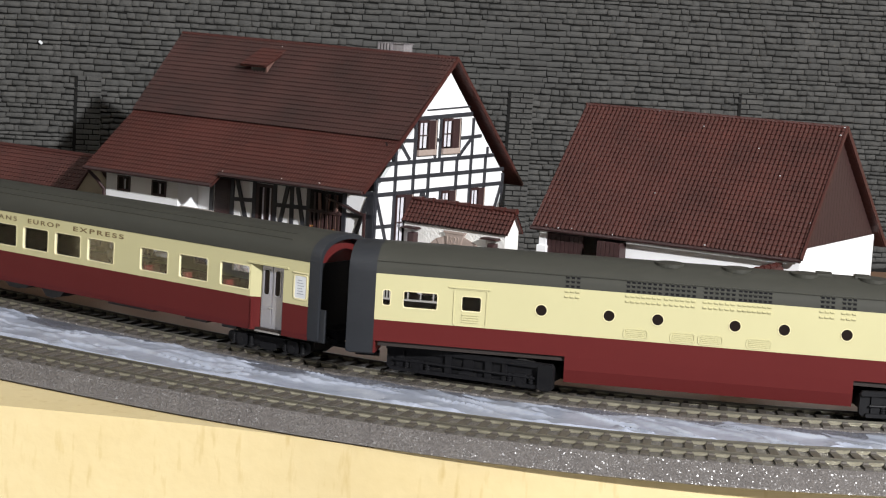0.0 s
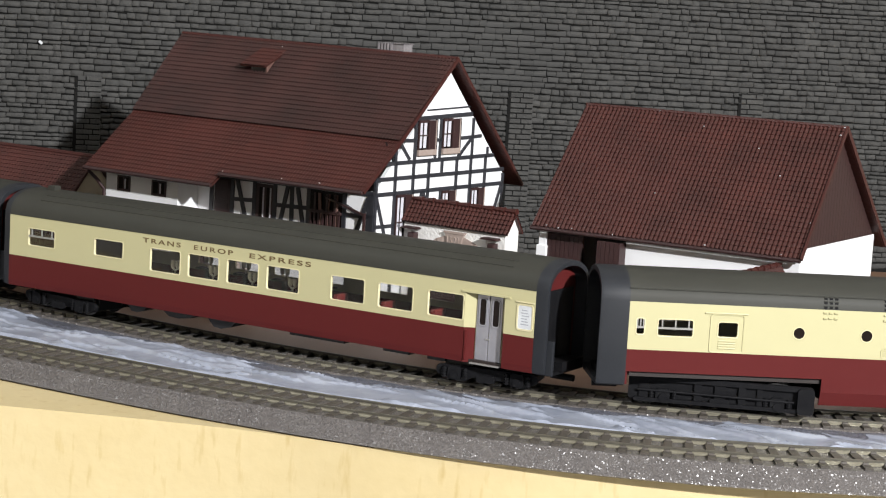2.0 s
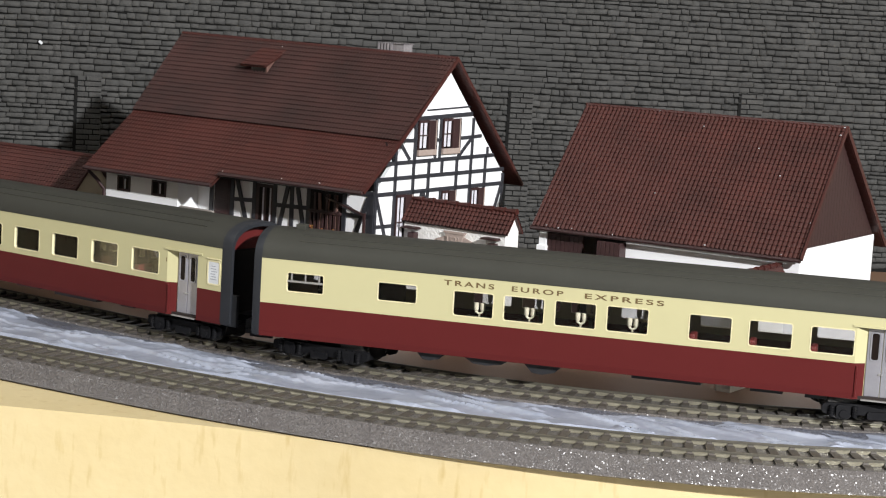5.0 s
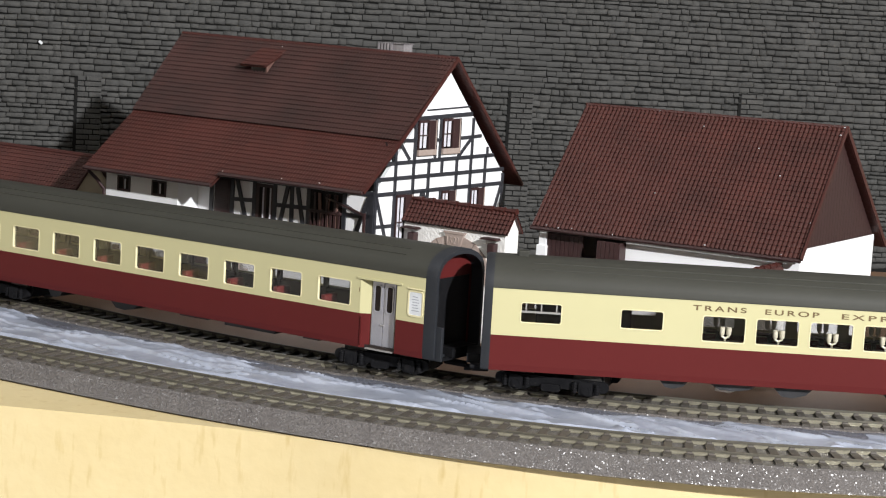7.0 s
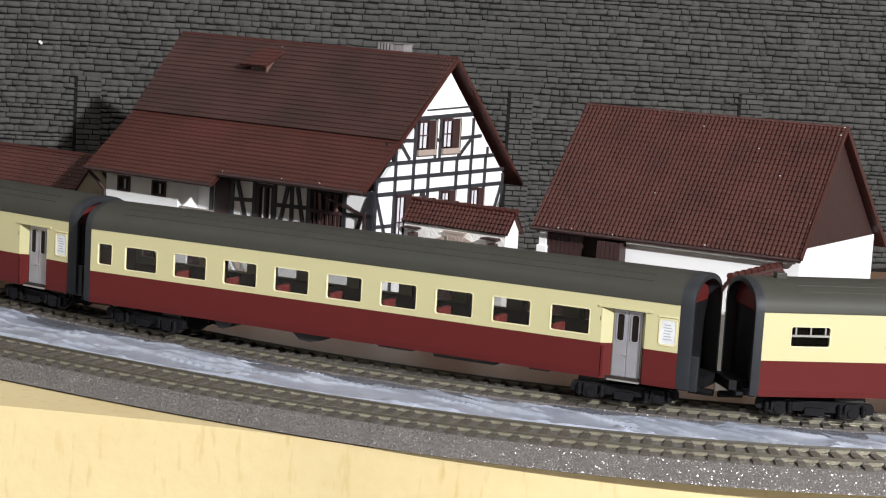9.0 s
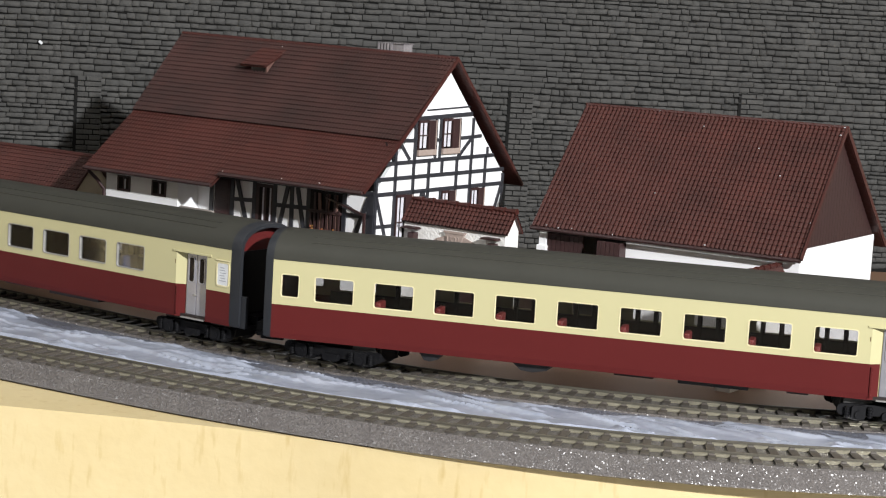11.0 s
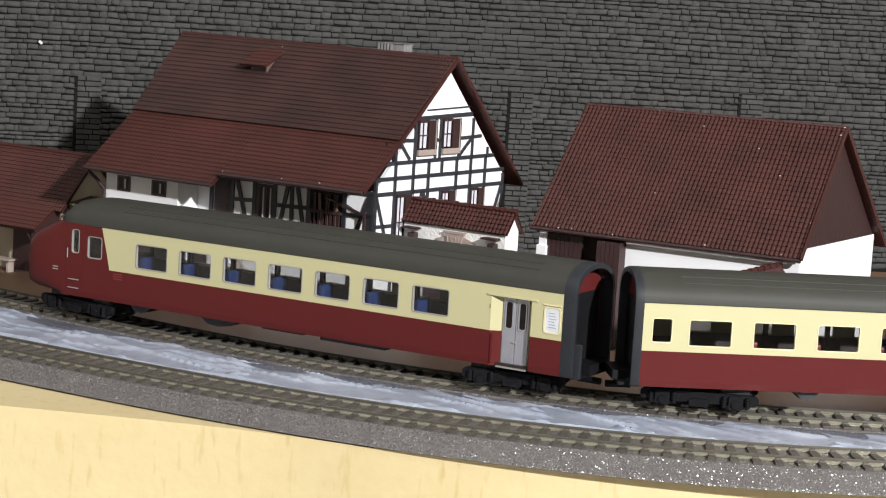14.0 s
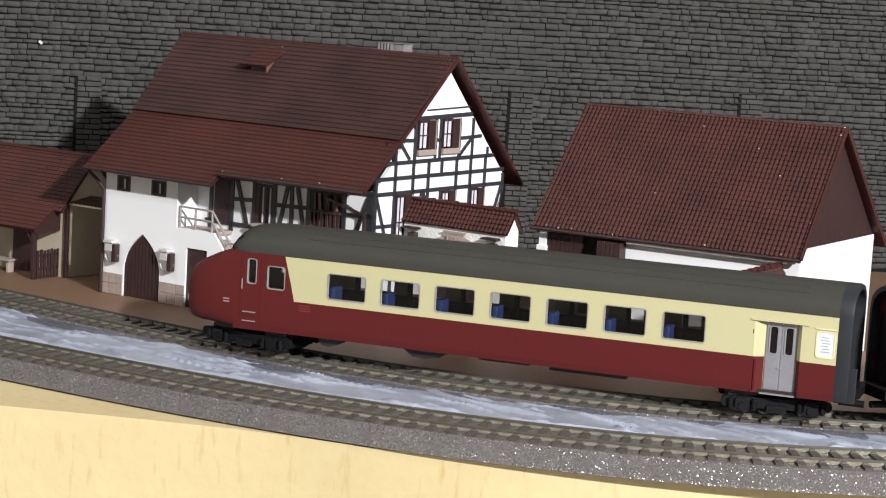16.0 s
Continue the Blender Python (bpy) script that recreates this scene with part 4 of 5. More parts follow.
def motions():
    """The train rolls along its track at an even pace; bogies swivel and wheels turn."""
    def at(s0, t):
        return s0 + 46.639 * t + 0.02994 * (t - 8) ** 2

    def body(s):
        (x0, y0, _), (x1, y1, _) = spot(FAR, s - 95), spot(FAR, s + 95)
        return (x0 + x1) / 2, (y0 + y1) / 2, math.atan2(y1 - y0, x1 - x0)
    times = [0.5 * k for k in range(33)]
    quick = [0.16 * k for k in range(101)]
    for (car, bogies), s0 in TRAIN:
        rows = []
        for t in times:
            x, y, a = body(at(s0, t))
            rows.append((t, pose(x * MM, y * MM, 0, 0, 0, math.degrees(a))))
        walk(car, rows)
        for b in bogies:
            u = b.matrix_basis.translation.x * 1000
            rows = []
            for t in times:
                s = at(s0, t)
                a = body(s)[2]
                turn = spot(FAR, s + u)[2] - a
                rows.append((t, pose(u * MM, 0, 0, 0, 0, math.degrees(turn))))
            walk(b, rows)
            for w in b.children:
                if w.name.startswith("wheelset"):
                    k = w.matrix_basis.translation
                    walk(w, [(t, Matrix.Translation(k) @ Matrix.Rotation((at(s0, t) - s0) / 5.4, 4, "Y")) for t in quick])


# ---- the model houses (lengths along the front u, to the back v, up z) ----
FARM = Matrix.Translation((-159.21 * MM, 922.41 * MM, -3 * MM)) @ Matrix.Rotation(-0.59048, 4, "Z")
BARN = Matrix.Translation((147.23 * MM, 811.10 * MM, -3 * MM)) @ Matrix.Rotation(-0.55408, 4, "Z")


def tiles(a, b, c, d, cols, rows, wave=0.48, step=0.30, thick=1.3):
    """A tiled roof slope: a, b the eave's ends, c, d the ridge's ends; each tile has its roll and its stepped foot."""
    a, b, c, d = (Vector(p) for p in (a, b, c, d))
    n = (b - a).cross(c - a).normalized()
    if n.z < 0:
        n = -n
    bm = bmesh.new()
    shape = [(0.0, 0.0), (0.3, 1.0), (0.55, 0.55), (0.8, -0.25)]
    prev = None
    for r in range(rows):
        for e, h in ((r / rows, step), ((r + 0.985) / rows, 0.0)):
            row = []
            for k in range(cols):
                for fx, hz in shape:
                    f = (k + fx) / cols
                    p = (a.lerp(b, f)).lerp(c.lerp(d, f), e)
                    row.append(bm.verts.new(p + n * (h + hz * wave)))
            row.append(bm.verts.new(b.lerp(d, e) + n * h))
            if prev:
                for i in range(len(row) - 1):
                    bm.faces.new((prev[i], prev[i + 1], row[i + 1], row[i]))
            prev = row
    lo = [bm.verts.new(p - n * thick) for p in (a, b, d, c)]
    hi = [bm.verts.new(p - n * 0.05) for p in (a, b, d, c)]
    bm.faces.new(lo)
    for i in range(4):
        bm.faces.new((lo[i], lo[(i + 1) % 4], hi[(i + 1) % 4], hi[i]))
    return bm


def roof_slope(house, name, *a, **k):
    bm = tiles(*a, **k)
    ob = part(name, bm, M_TILE, house, "red brown moulded roof tiles")
    return ob


def ridge_caps(house, p, q, n, r=1.5, tip=0.04):
    p, q = Vector(p), Vector(q)
    for i in range(n):
        a, b = p.lerp(q, i / n), p.lerp(q, (i + 1.06) / n)
        bm = bmesh.new()
        rings = []
        side = (b - a).cross(Vector((0, 0, 1))).normalized()
        up = side.cross(b - a).normalized()
        for c, k in ((a, 1 - tip), (b, 1 + tip)):
            rings.append([c + (side * math.cos(t) + up * math.sin(t)) * r * k for t in (2 * math.pi * m / 8 for m in range(8))])
        loft(bm, rings)
        part("ridge_tile", bm, M_RIDGE, house)


def farmhouse():
    h = thing("farmhouse", FARM, "white half-timbered model farmhouse with red brown tiled roof", "house")
    U, V0, V1, VR, ZR = 145.0, 14.0, 117.0, 67.0, 114.5
    part("gable_wall", prism(bmesh.new(), [(V0, 0), (V1, 0), (V1, 65.5), (VR, ZR), (V0, 62)], "x", U - 2, U), M_PLASTER, h, "white plastered timber-framed gable")
    part("back_gable", prism(bmesh.new(), [(2, 0), (V1, 0), (V1, 62), (VR, ZR - 1), (2, 55)], "x", 0, 2), M_PLASTER, h)
    part("back_wall", bx(2, U - 2, V1 - 2, V1, 0, 66), M_PLASTER, h)
    part("front_wall", bx(44.5, U - 2, V0, V0 + 2, 0, 60), M_PLASTER, h, "white timber-framed front wall")
    # plastered wing with pointed door, cut through the wall
    bm = bmesh.new()
    half = [(24.0 - 11.2 * (1 - (k / 10) ** 2.5), 11 + 19.4 * k / 10) for k in range(11)]
    arch = [(12.8, 0)] + half + [(48.0 - x, z) for x, z in half[-2::-1]] + [(35.2, 0)]
    left = [(0, 0)] + arch[:12] + [(24.0, 57), (0, 57)]
    right = [(24.0, 57), (24.0, 30.4)] + arch[12:] + [(51, 0), (51, 36), (44.5, 36), (44.5, 57)]
    prism(bm, left, "y", 0, 2), prism(bm, right, "y", 0, 2)
    part("wing_wall", bm, M_PLASTER, h, "smooth white plastered wing wall")
    part("wing_lintel", bx(51, 63.5, 0, 2, 27.5, 36), M_PLASTER, h)
    part("wing_return", bx(61.6, 63.5, 2, 14, 0, 34.4), M_PLASTER, h)
    part("landing", bx(44.5, 66, 2, 14, 34.5, 36.2), M_SILL, h)
    part("upper_return", bx(43, 44.5, 2, 14, 36.2, 57), M_PLASTER, h)
    part("cellar_door", bx(51, 61.6, 1.0, 1.8, 0, 27.5), M_BROWN, h, "dark brown plank door")
    door = part("arched_door", prism(bmesh.new(), [(x * 0.995 + 0.1, z * 0.995) for x, z in arch], "y", 0.9, 1.6), M_BROWN, h, "dark brown pointed barn door")
    for k in range(10):
        u = 13.2 + k * 2.15
        top = 10.8 + 19.2 * max(0.0, 1 - (abs(u + 0.9 - 24.0) + 0.9) / 11.2) ** 0.4
        part("plank", bx(u, u + 1.75, 0.55, 0.95, 0.2, top, bevel=0.12), M_BROWN, door)
    for a, b in ((-0.3, 12.6), (35.4, 51)):
        n = max(2, round((b - a) / 5))
        for k in range(n):
            for j in range(2):
                part("plinth_stone", bx(a + (b - a) * k / n + 0.1, a + (b - a) * (k + 1) / n - 0.1, -0.5, 0.1, 0.2 + j * 5.0, 4.9 + j * 5.0, bevel=0.2), M_SILL, h)
    for a, b in ((7.2, 15.4), (28.6, 37.6)):
        w = part("window", bx(a, b, -0.3, 0.3, 49.2, 56.4), M_BROWN, h, "small dark brown window")
        part("pane", bx(a + 1.1, (a + b) / 2 - 0.5, -0.45, 0, 50.3, 55.6), M_WINDARK, w)
        part("pane", bx((a + b) / 2 + 0.5, b - 1.1, -0.45, 0, 50.3, 55.6), M_WINDARK, w)
        part("curtain", bx((a + b) / 2 + 0.6, (a + b) / 2 + 1.5, -0.5, -0.4, 50.5, 55.0), M_CURTAIN, w)
    # wall lanterns, like small hooded boxes on brackets
    for u in (6.0, 40.5):
        l = part("wall_lantern", bx(u - 2.4, u + 2.2, -3.6, -0.1, 20.5, 24.6, bevel=0.4), M_GREY, h, "pale hooded wall lantern on scroll bracket")
        part("hood", prism(bmesh.new(), [(u - 3, 24.6), (u + 3, 24.6), (u + 2.2, 25.7), (u - 2.2, 25.7)], "y", -4.2, 0), M_GREY, l)
        part("grating", bx(u + 2.0, u + 4.2, -3.4, -0.3, 15.8, 24.0), M_BROWN, l)
        bm = bmesh.new()
        for k in range(6):
            a, b = radians(180 + 30 * k), radians(210 + 30 * k)
            cyl(bm, (u + 4 * math.cos(a), -1.2, 19 + 4 * math.sin(a)), (u + 4 * math.cos(b), -1.2, 19 + 4 * math.sin(b)), 0.4, 6)
        part("bracket", bm, M_GREY, l)
    # downpipe
    bm = bmesh.new()
    for p, q in (((-4.5, -8, 58), (-2.0, -4.0, 53.5)), ((-2.0, -4.0, 53.5), (-0.2, -1.2, 49)), ((-0.2, -1.2, 49), (-0.2, -1.2, 0))):
        cyl(bm, p, q, 0.8, 8)
    part("downpipe", bm, M_BROWN, h, "brown rain pipe")
    # stair with rail
    for k in range(8):
        part("stair_step", bx(63.5 + 3.6 * k, 67.1 + 3.6 * k, 2, 12, 0, 32 - 3.9 * k, bevel=0.2), M_SILL, h)
    part("stair_cheek", prism(bmesh.new(), [(63.5, 0), (94, 0), (94, 3), (67, 36), (63.5, 36)], "y", 0, 1.9), M_PLASTER, h)
    bm = bmesh.new()
    for z in (41.0, 45.8):
        cyl(bm, (45.5, 1.0, z), (65, 1.0, z - 0.2), 0.5, 6)
        cyl(bm, (65, 1.0, z - 0.2), (92, 1.0, z - 33), 0.5, 6)
    for u, z0, z1 in ((45.8, 36, 45.8), (55, 36, 45.7), (65, 35, 45.6), (74, 24, 34.6), (83, 12, 23.6)):
        cyl(bm, (u, 1.0, z0), (u, 1.0, z1), 0.55, 6)
    part("stair_rail", bm, M_RAILW, h, "pale stair handrail")
    # timber frame of the front
    F = V0 - 0.35
    def fbar(u0, z0, u1, z1, w=2.0):
        t = Vector((u1 - u0, 0, z1 - z0)).normalized()
        n = Vector((-t.z, 0, t.x)) * w / 2
        poly = [(u0 - n.x, z0 - n.z), (u1 - n.x, z1 - n.z), (u1 + n.x, z1 + n.z), (u0 + n.x, z0 + n.z)]
        part("timber", prism(bmesh.new(), poly, "y", F - 0.3, F + 0.6), M_TIMBER, h)
    for u in (53, 65.4, 78.4, 90.2, 109.4, 129.3, 142.6, 144.2):
        fbar(u, 36, u, 61, 2.0)
    fbar(50, 60.4, U, 61.4, 2.0), fbar(50, 39.5, U, 38.5, 2.0)
    for a, b in ((66, 78), (90, 109), (129, 144)):
        fbar(a, 50.8, b, 51.4, 1.8)
    fbar(68, 60, 74.5, 40), fbar(97.5, 60, 93, 40), fbar(103, 60, 107.5, 40), fbar(99.8, 60, 100.2, 40), fbar(142, 59, 134, 38), fbar(130, 55, 141, 50, 1.4)
    part("front_door", bx(55, 64, F - 0.1, F + 0.3, 38.5, 60), M_BROWN, h, "dark brown panelled door")
    for k in range(4):
        part("door_panel", bx(56, 63, F - 0.3, F, 40 + 5 * k, 43.5 + 5 * k, bevel=0.2), M_BROWN, h)
    w = part("window", bx(79.6, 89.4, F - 0.2, F + 0.4, 40.5, 59.5), M_BROWN, h, "tall dark shuttered window")
    for a in (81.5, 85.6):
        part("pane", bx(a, a + 1.6, F - 0.4, F, 42, 58), M_WINDARK, w)
        part("curtain", bx(a + 2.0, a + 2.7, F - 0.45, F, 42, 58), M_CURTAIN, w)
    # no recess is cut: a dark sheet paints in the shade of the loggia
    log = part("loggia", bx(110.5, 128.5, F - 0.1, F + 0.4, 40, 60), M_WINDARK, h, "dark sheet painting in the shade of the open loggia, with brown balustrade and curtains")
    for k in range(8):
        u = 111.2 + 2.2 * k
        top = 59 if k in (1, 4, 6) else 51 + (k % 2)
        part("baluster", bx(u, u + 1.2, F - 1.4, F - 0.7, 40, top, bevel=0.15), M_BROWN, log)
    part("hand_board", bx(110.5, 128.5, F - 1.8, F - 0.5, 50.2, 51.4, bevel=0.2), M_BROWN, log)
    for u, lean in ((115.2, 0.5), (120.6, -0.4), (124.4, 0.3)):
        part("drape", prism(bmesh.new(), [(u, 59), (u + 1.6, 59), (u + 1.5 + lean * 2, 49), (u + 2.4 + lean * 3, 41), (u - 0.4 + lean * 2, 41), (u + 0.3 + lean, 50)], "y", F - 1.0, F - 0.4), M_DRAPE, log, "faded tan drape")
    part("flower_box", bx(112.5, 125, F - 5.0, F - 1.6, 40.2, 42.4, bevel=0.3), M_SILL, h, "tan flower box")
    part("window_ledge", bx(80.5, 90.5, F - 4.6, F + 0.2, 40.2, 41.6, bevel=0.3), M_SILL, h, "pale window ledge")
    part("awning_pole", beam(bmesh.new(), (120.5, F - 2, 57.6), (142.2, F - 2.6, 52.2), 0.8, 0.9), M_BROWN, h, "brown slanting awning pole")
    part("awning_post", beam(bmesh.new(), (142.2, F - 2.6, 36), (142.2, F - 2.6, 53), 1.0, 1.0), M_BROWN, h)
    # timber frame of the gable: built in the plane of the wall
    G = U + 0.35
    def gbar(v0, z0, v1, z1, w=2.0):
        t = Vector((v1 - v0, z1 - z0)).normalized()
        n = Vector((-t.y, t.x)) * w * 0.42
        poly = [(v0 - n.x, z0 - n.y), (v1 - n.x, z1 - n.y), (v1 + n.x, z1 + n.y), (v0 + n.x, z0 + n.y)]
        part("timber", prism(bmesh.new(), poly, "x", G - 0.6, G + 0.3), M_TIMBER, h)
    gbar(V0, 67.6, 116.5, 68.0), gbar(V0, 61.0, 117, 61.3), gbar(20.5, 74.3, 107, 75.0), gbar(43, 93.5, 87, 94.8, 2.2), gbar(50.5, 97.2, 84.4, 98.2, 0.7)
    gbar(V0 + 0.6, 0, V0 + 0.6, 67), gbar(V1 - 0.8, 0, V1 - 0.8, 66)
    for v, lo, hi in ((28.4, 61, 75), (42, 61, 75), (53.9, 61, 75), (64.2, 68, 75), (76.3, 61, 75), (88, 61, 75), (100.3, 61, 75)):
        gbar(v, lo, v, hi)
    for v in (28.4, 42, 53.9, 64.2, 76.3, 88, 100.3):
        gbar(v, 0, v, 61)
    gbar(42.2, 75, 42.2, 93, 2.2), gbar(58.2, 75, 58.2, 93, 1.8), gbar(61.8, 75, 61.8, 93, 1.8), gbar(77.4, 75, 77.4, 93, 1.8), gbar(88.3, 75, 88.3, 93, 1.8), gbar(101.5, 75, 101.5, 79, 1.6)
    gbar(28, 75, 28, 84), gbar(29.5, 84.3, 42, 84.0, 1.8), gbar(57, 83.6, 63, 83.6, 1.8), gbar(77.5, 83.8, 95.5, 84.4, 1.8)
    gbar(30, 84, 38.5, 75.5, 1.8), gbar(78, 76, 88, 84, 1.8)
    gbar(V0, 47, 42, 46.6, 1.8), gbar(76, 47.0, 117, 47.6, 1.8)
    gbar(15, 60, 26, 34, 1.9), gbar(49.5, 61, 44, 44, 1.7), gbar(50.5, 61, 56, 44, 1.7), gbar(115, 60, 106, 40, 1.9), gbar(27, 74, 20, 84, 0.1)
    def gable_window(v0, v1, z0, z1, sill, shutters):
        w = part("window", bx(G - 0.7, G + 0.15, v0, v1, z0, z1), M_WINDARK, h, "brown window with white glazing bars")
        m = v0 + (v1 - v0) * (0.58 if shutters else 1.0)
        for a in (v0 + 0.5, (v0 + m) / 2 + 0.3):
            part("curtain", bx(G, G + 0.3, a, a + (m - v0) * 0.30, z0 + 1, z1 - 1), M_CURTAIN, w)
        bm = bx(G, G + 0.6, v0 - 0.4, v0 + 0.5, z0, z1)
        box(bm, G, G + 0.6, v0, m, z1 - 0.9, z1 + 0.3)
        box(bm, G, G + 0.5, v0, m, (z0 + z1) / 2 - 0.3, (z0 + z1) / 2 + 0.3)
        part("window_bars", bm, M_BROWN, w)
        if shutters:
            part("shutter", bx(G, G + 0.9, m, v1, z0, z1, bevel=0.15), M_BROWN, w, "dark red brown shutter")
            part("shutter_edge", bx(G, G + 1.0, v1, v1 + 0.7, z0, z1), M_SILL, w)
        if sill:
            part("sill", bx(G, G + 1.4, v0 - 0.6, v1 + 0.8, z0 - 2.4, z0 + 0.2, bevel=0.3), M_SILL, w, "tan stone sill")
    gable_window(44.2, 56.6, 79.4, 92.6, True, True)
    gable_window(63.4, 75.8, 79.4, 92.9, True, True)
    gable_window(29.8, 40.8, 36, 60, False, True)
    gable_window(65.0, 75.2, 36, 60, False, True)
    gable_window(89.0, 99.4, 42, 60, False, True)
    # roof: two-part front slope, the lower one running out over the wing
    E0, E1, E2, E3 = (-5.6, -9.0, 59.7), (72.2, -9.0, 59.4), (73.2, -5.0, 64.4), (152.8, -5.0, 64.4)
    B0, B1, R0, R1 = (-15.0, 33.5, 84.3), (149.4, 25.5, 84.8), (-15.8, 67.0, 121.6), (148.7, 67.0, 120.5)
    BM = Vector(B0).lerp(Vector(B1), 0.515)
    roof_slope(h, "roof_lower", E0, E1, B0, tuple(BM), cols=40, rows=16)
    roof_slope(h, "roof_lower", E2, E3, tuple(BM), B1, cols=46, rows=13)
    roof_slope(h, "roof_upper", (B0[0], B0[1] - 1.4, B0[2] + 0.1), (B1[0], B1[1] - 1.4, B1[2] + 0.1), R0, R1, cols=86, rows=19, wave=0.62, step=0.34).data.materials[0] = M_TILEUP
    roof_slope(h, "roof_back", (148.5, 129, 60.5), (-15, 131, 60), R1, R0, cols=60, rows=24)
    ridge_caps(h, (R0[0], R0[1], R0[2] - 0.2), (R1[0], R1[1], R1[2] - 0.2), 42, 1.0)
    bm = bmesh.new()
    for p, q in ((R1, B1), (B1, E3), (R1, (148.5, 129, 60.5))):
        beam(bm, (p[0] + 0.2, p[1], p[2] - 0.5), (q[0] + 0.2, q[1], q[2] - 0.5), 0.8, 1.5)
    part("verge_board", bm, M_RIDGE, h)
    for p, q in ((E0, E1), (E2, E3)):
        part("gutter", cyl(bmesh.new(), (p[0], p[1] - 0.6, p[2] - 0.6), (q[0], q[1] - 0.6, q[2] - 0.6), 0.9, 8), M_BROWN, h, "brown eaves gutter")
    specks(h, E2, E3, tuple(BM), B1, [(0.02, 0.01), (0.44, 0.02), (0.7, 0.03)])
    specks(h, B0, B1, R0, R1, [(0.31, 0.42), (0.4, 0.93)])
    # dormer hatch and chimney
    d = part("dormer", bx(41.0, 50.5, 52.5, 62, 100, 109.6), M_BROWN, h, "small open roof hatch")
    roof_slope(d, "dormer_roof", (36.5, 49.5, 109.8), (52.0, 49.5, 109.8), (38.5, 63.0, 117.6), (54.0, 63.0, 117.6), cols=8, rows=5, thick=0.7)
    # dark sheet in place of the shade inside the hatch
    part("dormer_opening_shade", bx(42.2, 49.6, 51.9, 52.6, 102.0, 109.4), M_WINDARK, d)
    part("dormer_cheek", prism(bmesh.new(), [(51.6, 102.5), (63.0, 116.0), (51.6, 110.0)], "x", 50.6, 51.4), M_DRAPE, d, "dusty tan hatch cheek")
    ch = part("chimney", bx(104.0, 118.0, 68.0, 75, 112, 124.6, bevel=0.4), M_CHIM, h, "glassy pale grey chimney stack")
    for k in range(5):
        part("chimney_brick", bx(103.6 + 1.75 * k, 104.7 + 1.75 * k, 67.2, 68.2, 119.6, 124.6, bevel=0.15), M_CHIM, ch)
    part("chimney_cap", bx(103.4, 118.4, 67.4, 75.6, 124.6, 125.1, bevel=0.2), M_CHIM, ch)


def barn():
    b = thing("barn", BARN, "white model barn with brown boarded gable and steep tiled roof", "barn")
    part("gable_wall", bx(-2, 0, 0, 87, 0, 53.4), M_PLASTER, b, "smooth white plastered gable wall")
    part("gable_boarding", prism(bmesh.new(), [(0.5, 53.4), (86, 53.4), (35.6, 100)], "x", -2, -0.4), M_BROWN, b, "brown boarded gable")
    for k in range(28):
        v = -1 + 3.2 * k
        top = 53.4 + min((v - 0.5) / 35.1 * 46.6, (83 - v) / 50.4 * 46.6)
        if top > 55:
            part("board", bx(-0.5, -0.1, v, v + 3.05, 53.6, top, bevel=0.06), M_BROWN, b)
    part("front_wall", bx(-80, -2, 0, 2, 0, 50), M_PLASTER, b, "white plastered front wall")
    part("back_wall", bx(-122, -2, 85, 87, 0, 53), M_PLASTER, b)
    part("end_wall", prism(bmesh.new(), [(2, 0), (85, 0), (85, 53), (35.6, 98), (2, 51)], "x", -122, -120), M_PLASTER, b)
    part("pillar", bx(-123.2, -119.6, 0, 3, 0, 49), M_PLASTER, b)
    part("pillar_block", bx(-124, -119, -0.8, 3, 36, 41, bevel=0.3), M_PLASTER, b)
    for a, c, y, n in ((-119.4, -101.6, 1.0, 8), (-91, -80.4, -6.0, 5)):
        d = part("plank_door", bx(a, c, y, y + 1, 0, 47), M_BROWN, b, "brown plank barn door")
        for k in range(n):
            part("plank", bx(a + (c - a) * k / n + 0.1, a + (c - a) * (k + 1) / n - 0.1, y - 0.4, y, 0.5, 46.5, bevel=0.1), M_BROWN, d)
    part("door_cheek", bx(-81, -80, -6, 0, 0, 47), M_BROWN, b)
    roof_slope(b, "roof_front", (-125.5, -3.8, 49.6), (2.2, -3.8, 50.2), (-122.6, 35.6, 103.0), (2.2, 35.6, 103.3), cols=62, rows=27)
    roof_slope(b, "roof_back", (2.2, 96, 48), (-125, 96, 48), (2.2, 35.6, 102.9), (-122.6, 35.6, 102.6), cols=50, rows=26)
    specks(b, (-125.5, -3.8, 49.6), (2.2, -3.8, 50.2), (-122.6, 35.6, 103.0), (2.2, 35.6, 103.3),
           [(0.30, 0.99), (0.49, 0.90), (0.83, 0.58), (0.99, 0.26), (0.06, 0.01), (0.11, 0.0), (0.16, 0.01), (0.32, 0.0), (0.66, 0.01), (0.93, 0.01), (0.995, 0.99), (0.99, 0.93), (0.41, 0.35), (0.72, 0.77)])
    ridge_caps(b, (-122.8, 35.6, 102.7), (2.4, 35.6, 103.0), 32, 0.9)
    bm = bmesh.new()
    beam(bm, (2.5, 35.6, 102.8), (2.5, -4.8, 50), 0.8, 1.6), beam(bm, (2.5, 35.6, 102.8), (2.5, 96, 48), 0.8, 2.2)
    part("verge_board", bm, M_RIDGE, b)
    part("gutter", cyl(bmesh.new(), (-125.5, -4.4, 48.7), (2, -4.4, 49.4), 0.9, 8), M_BROWN, b)


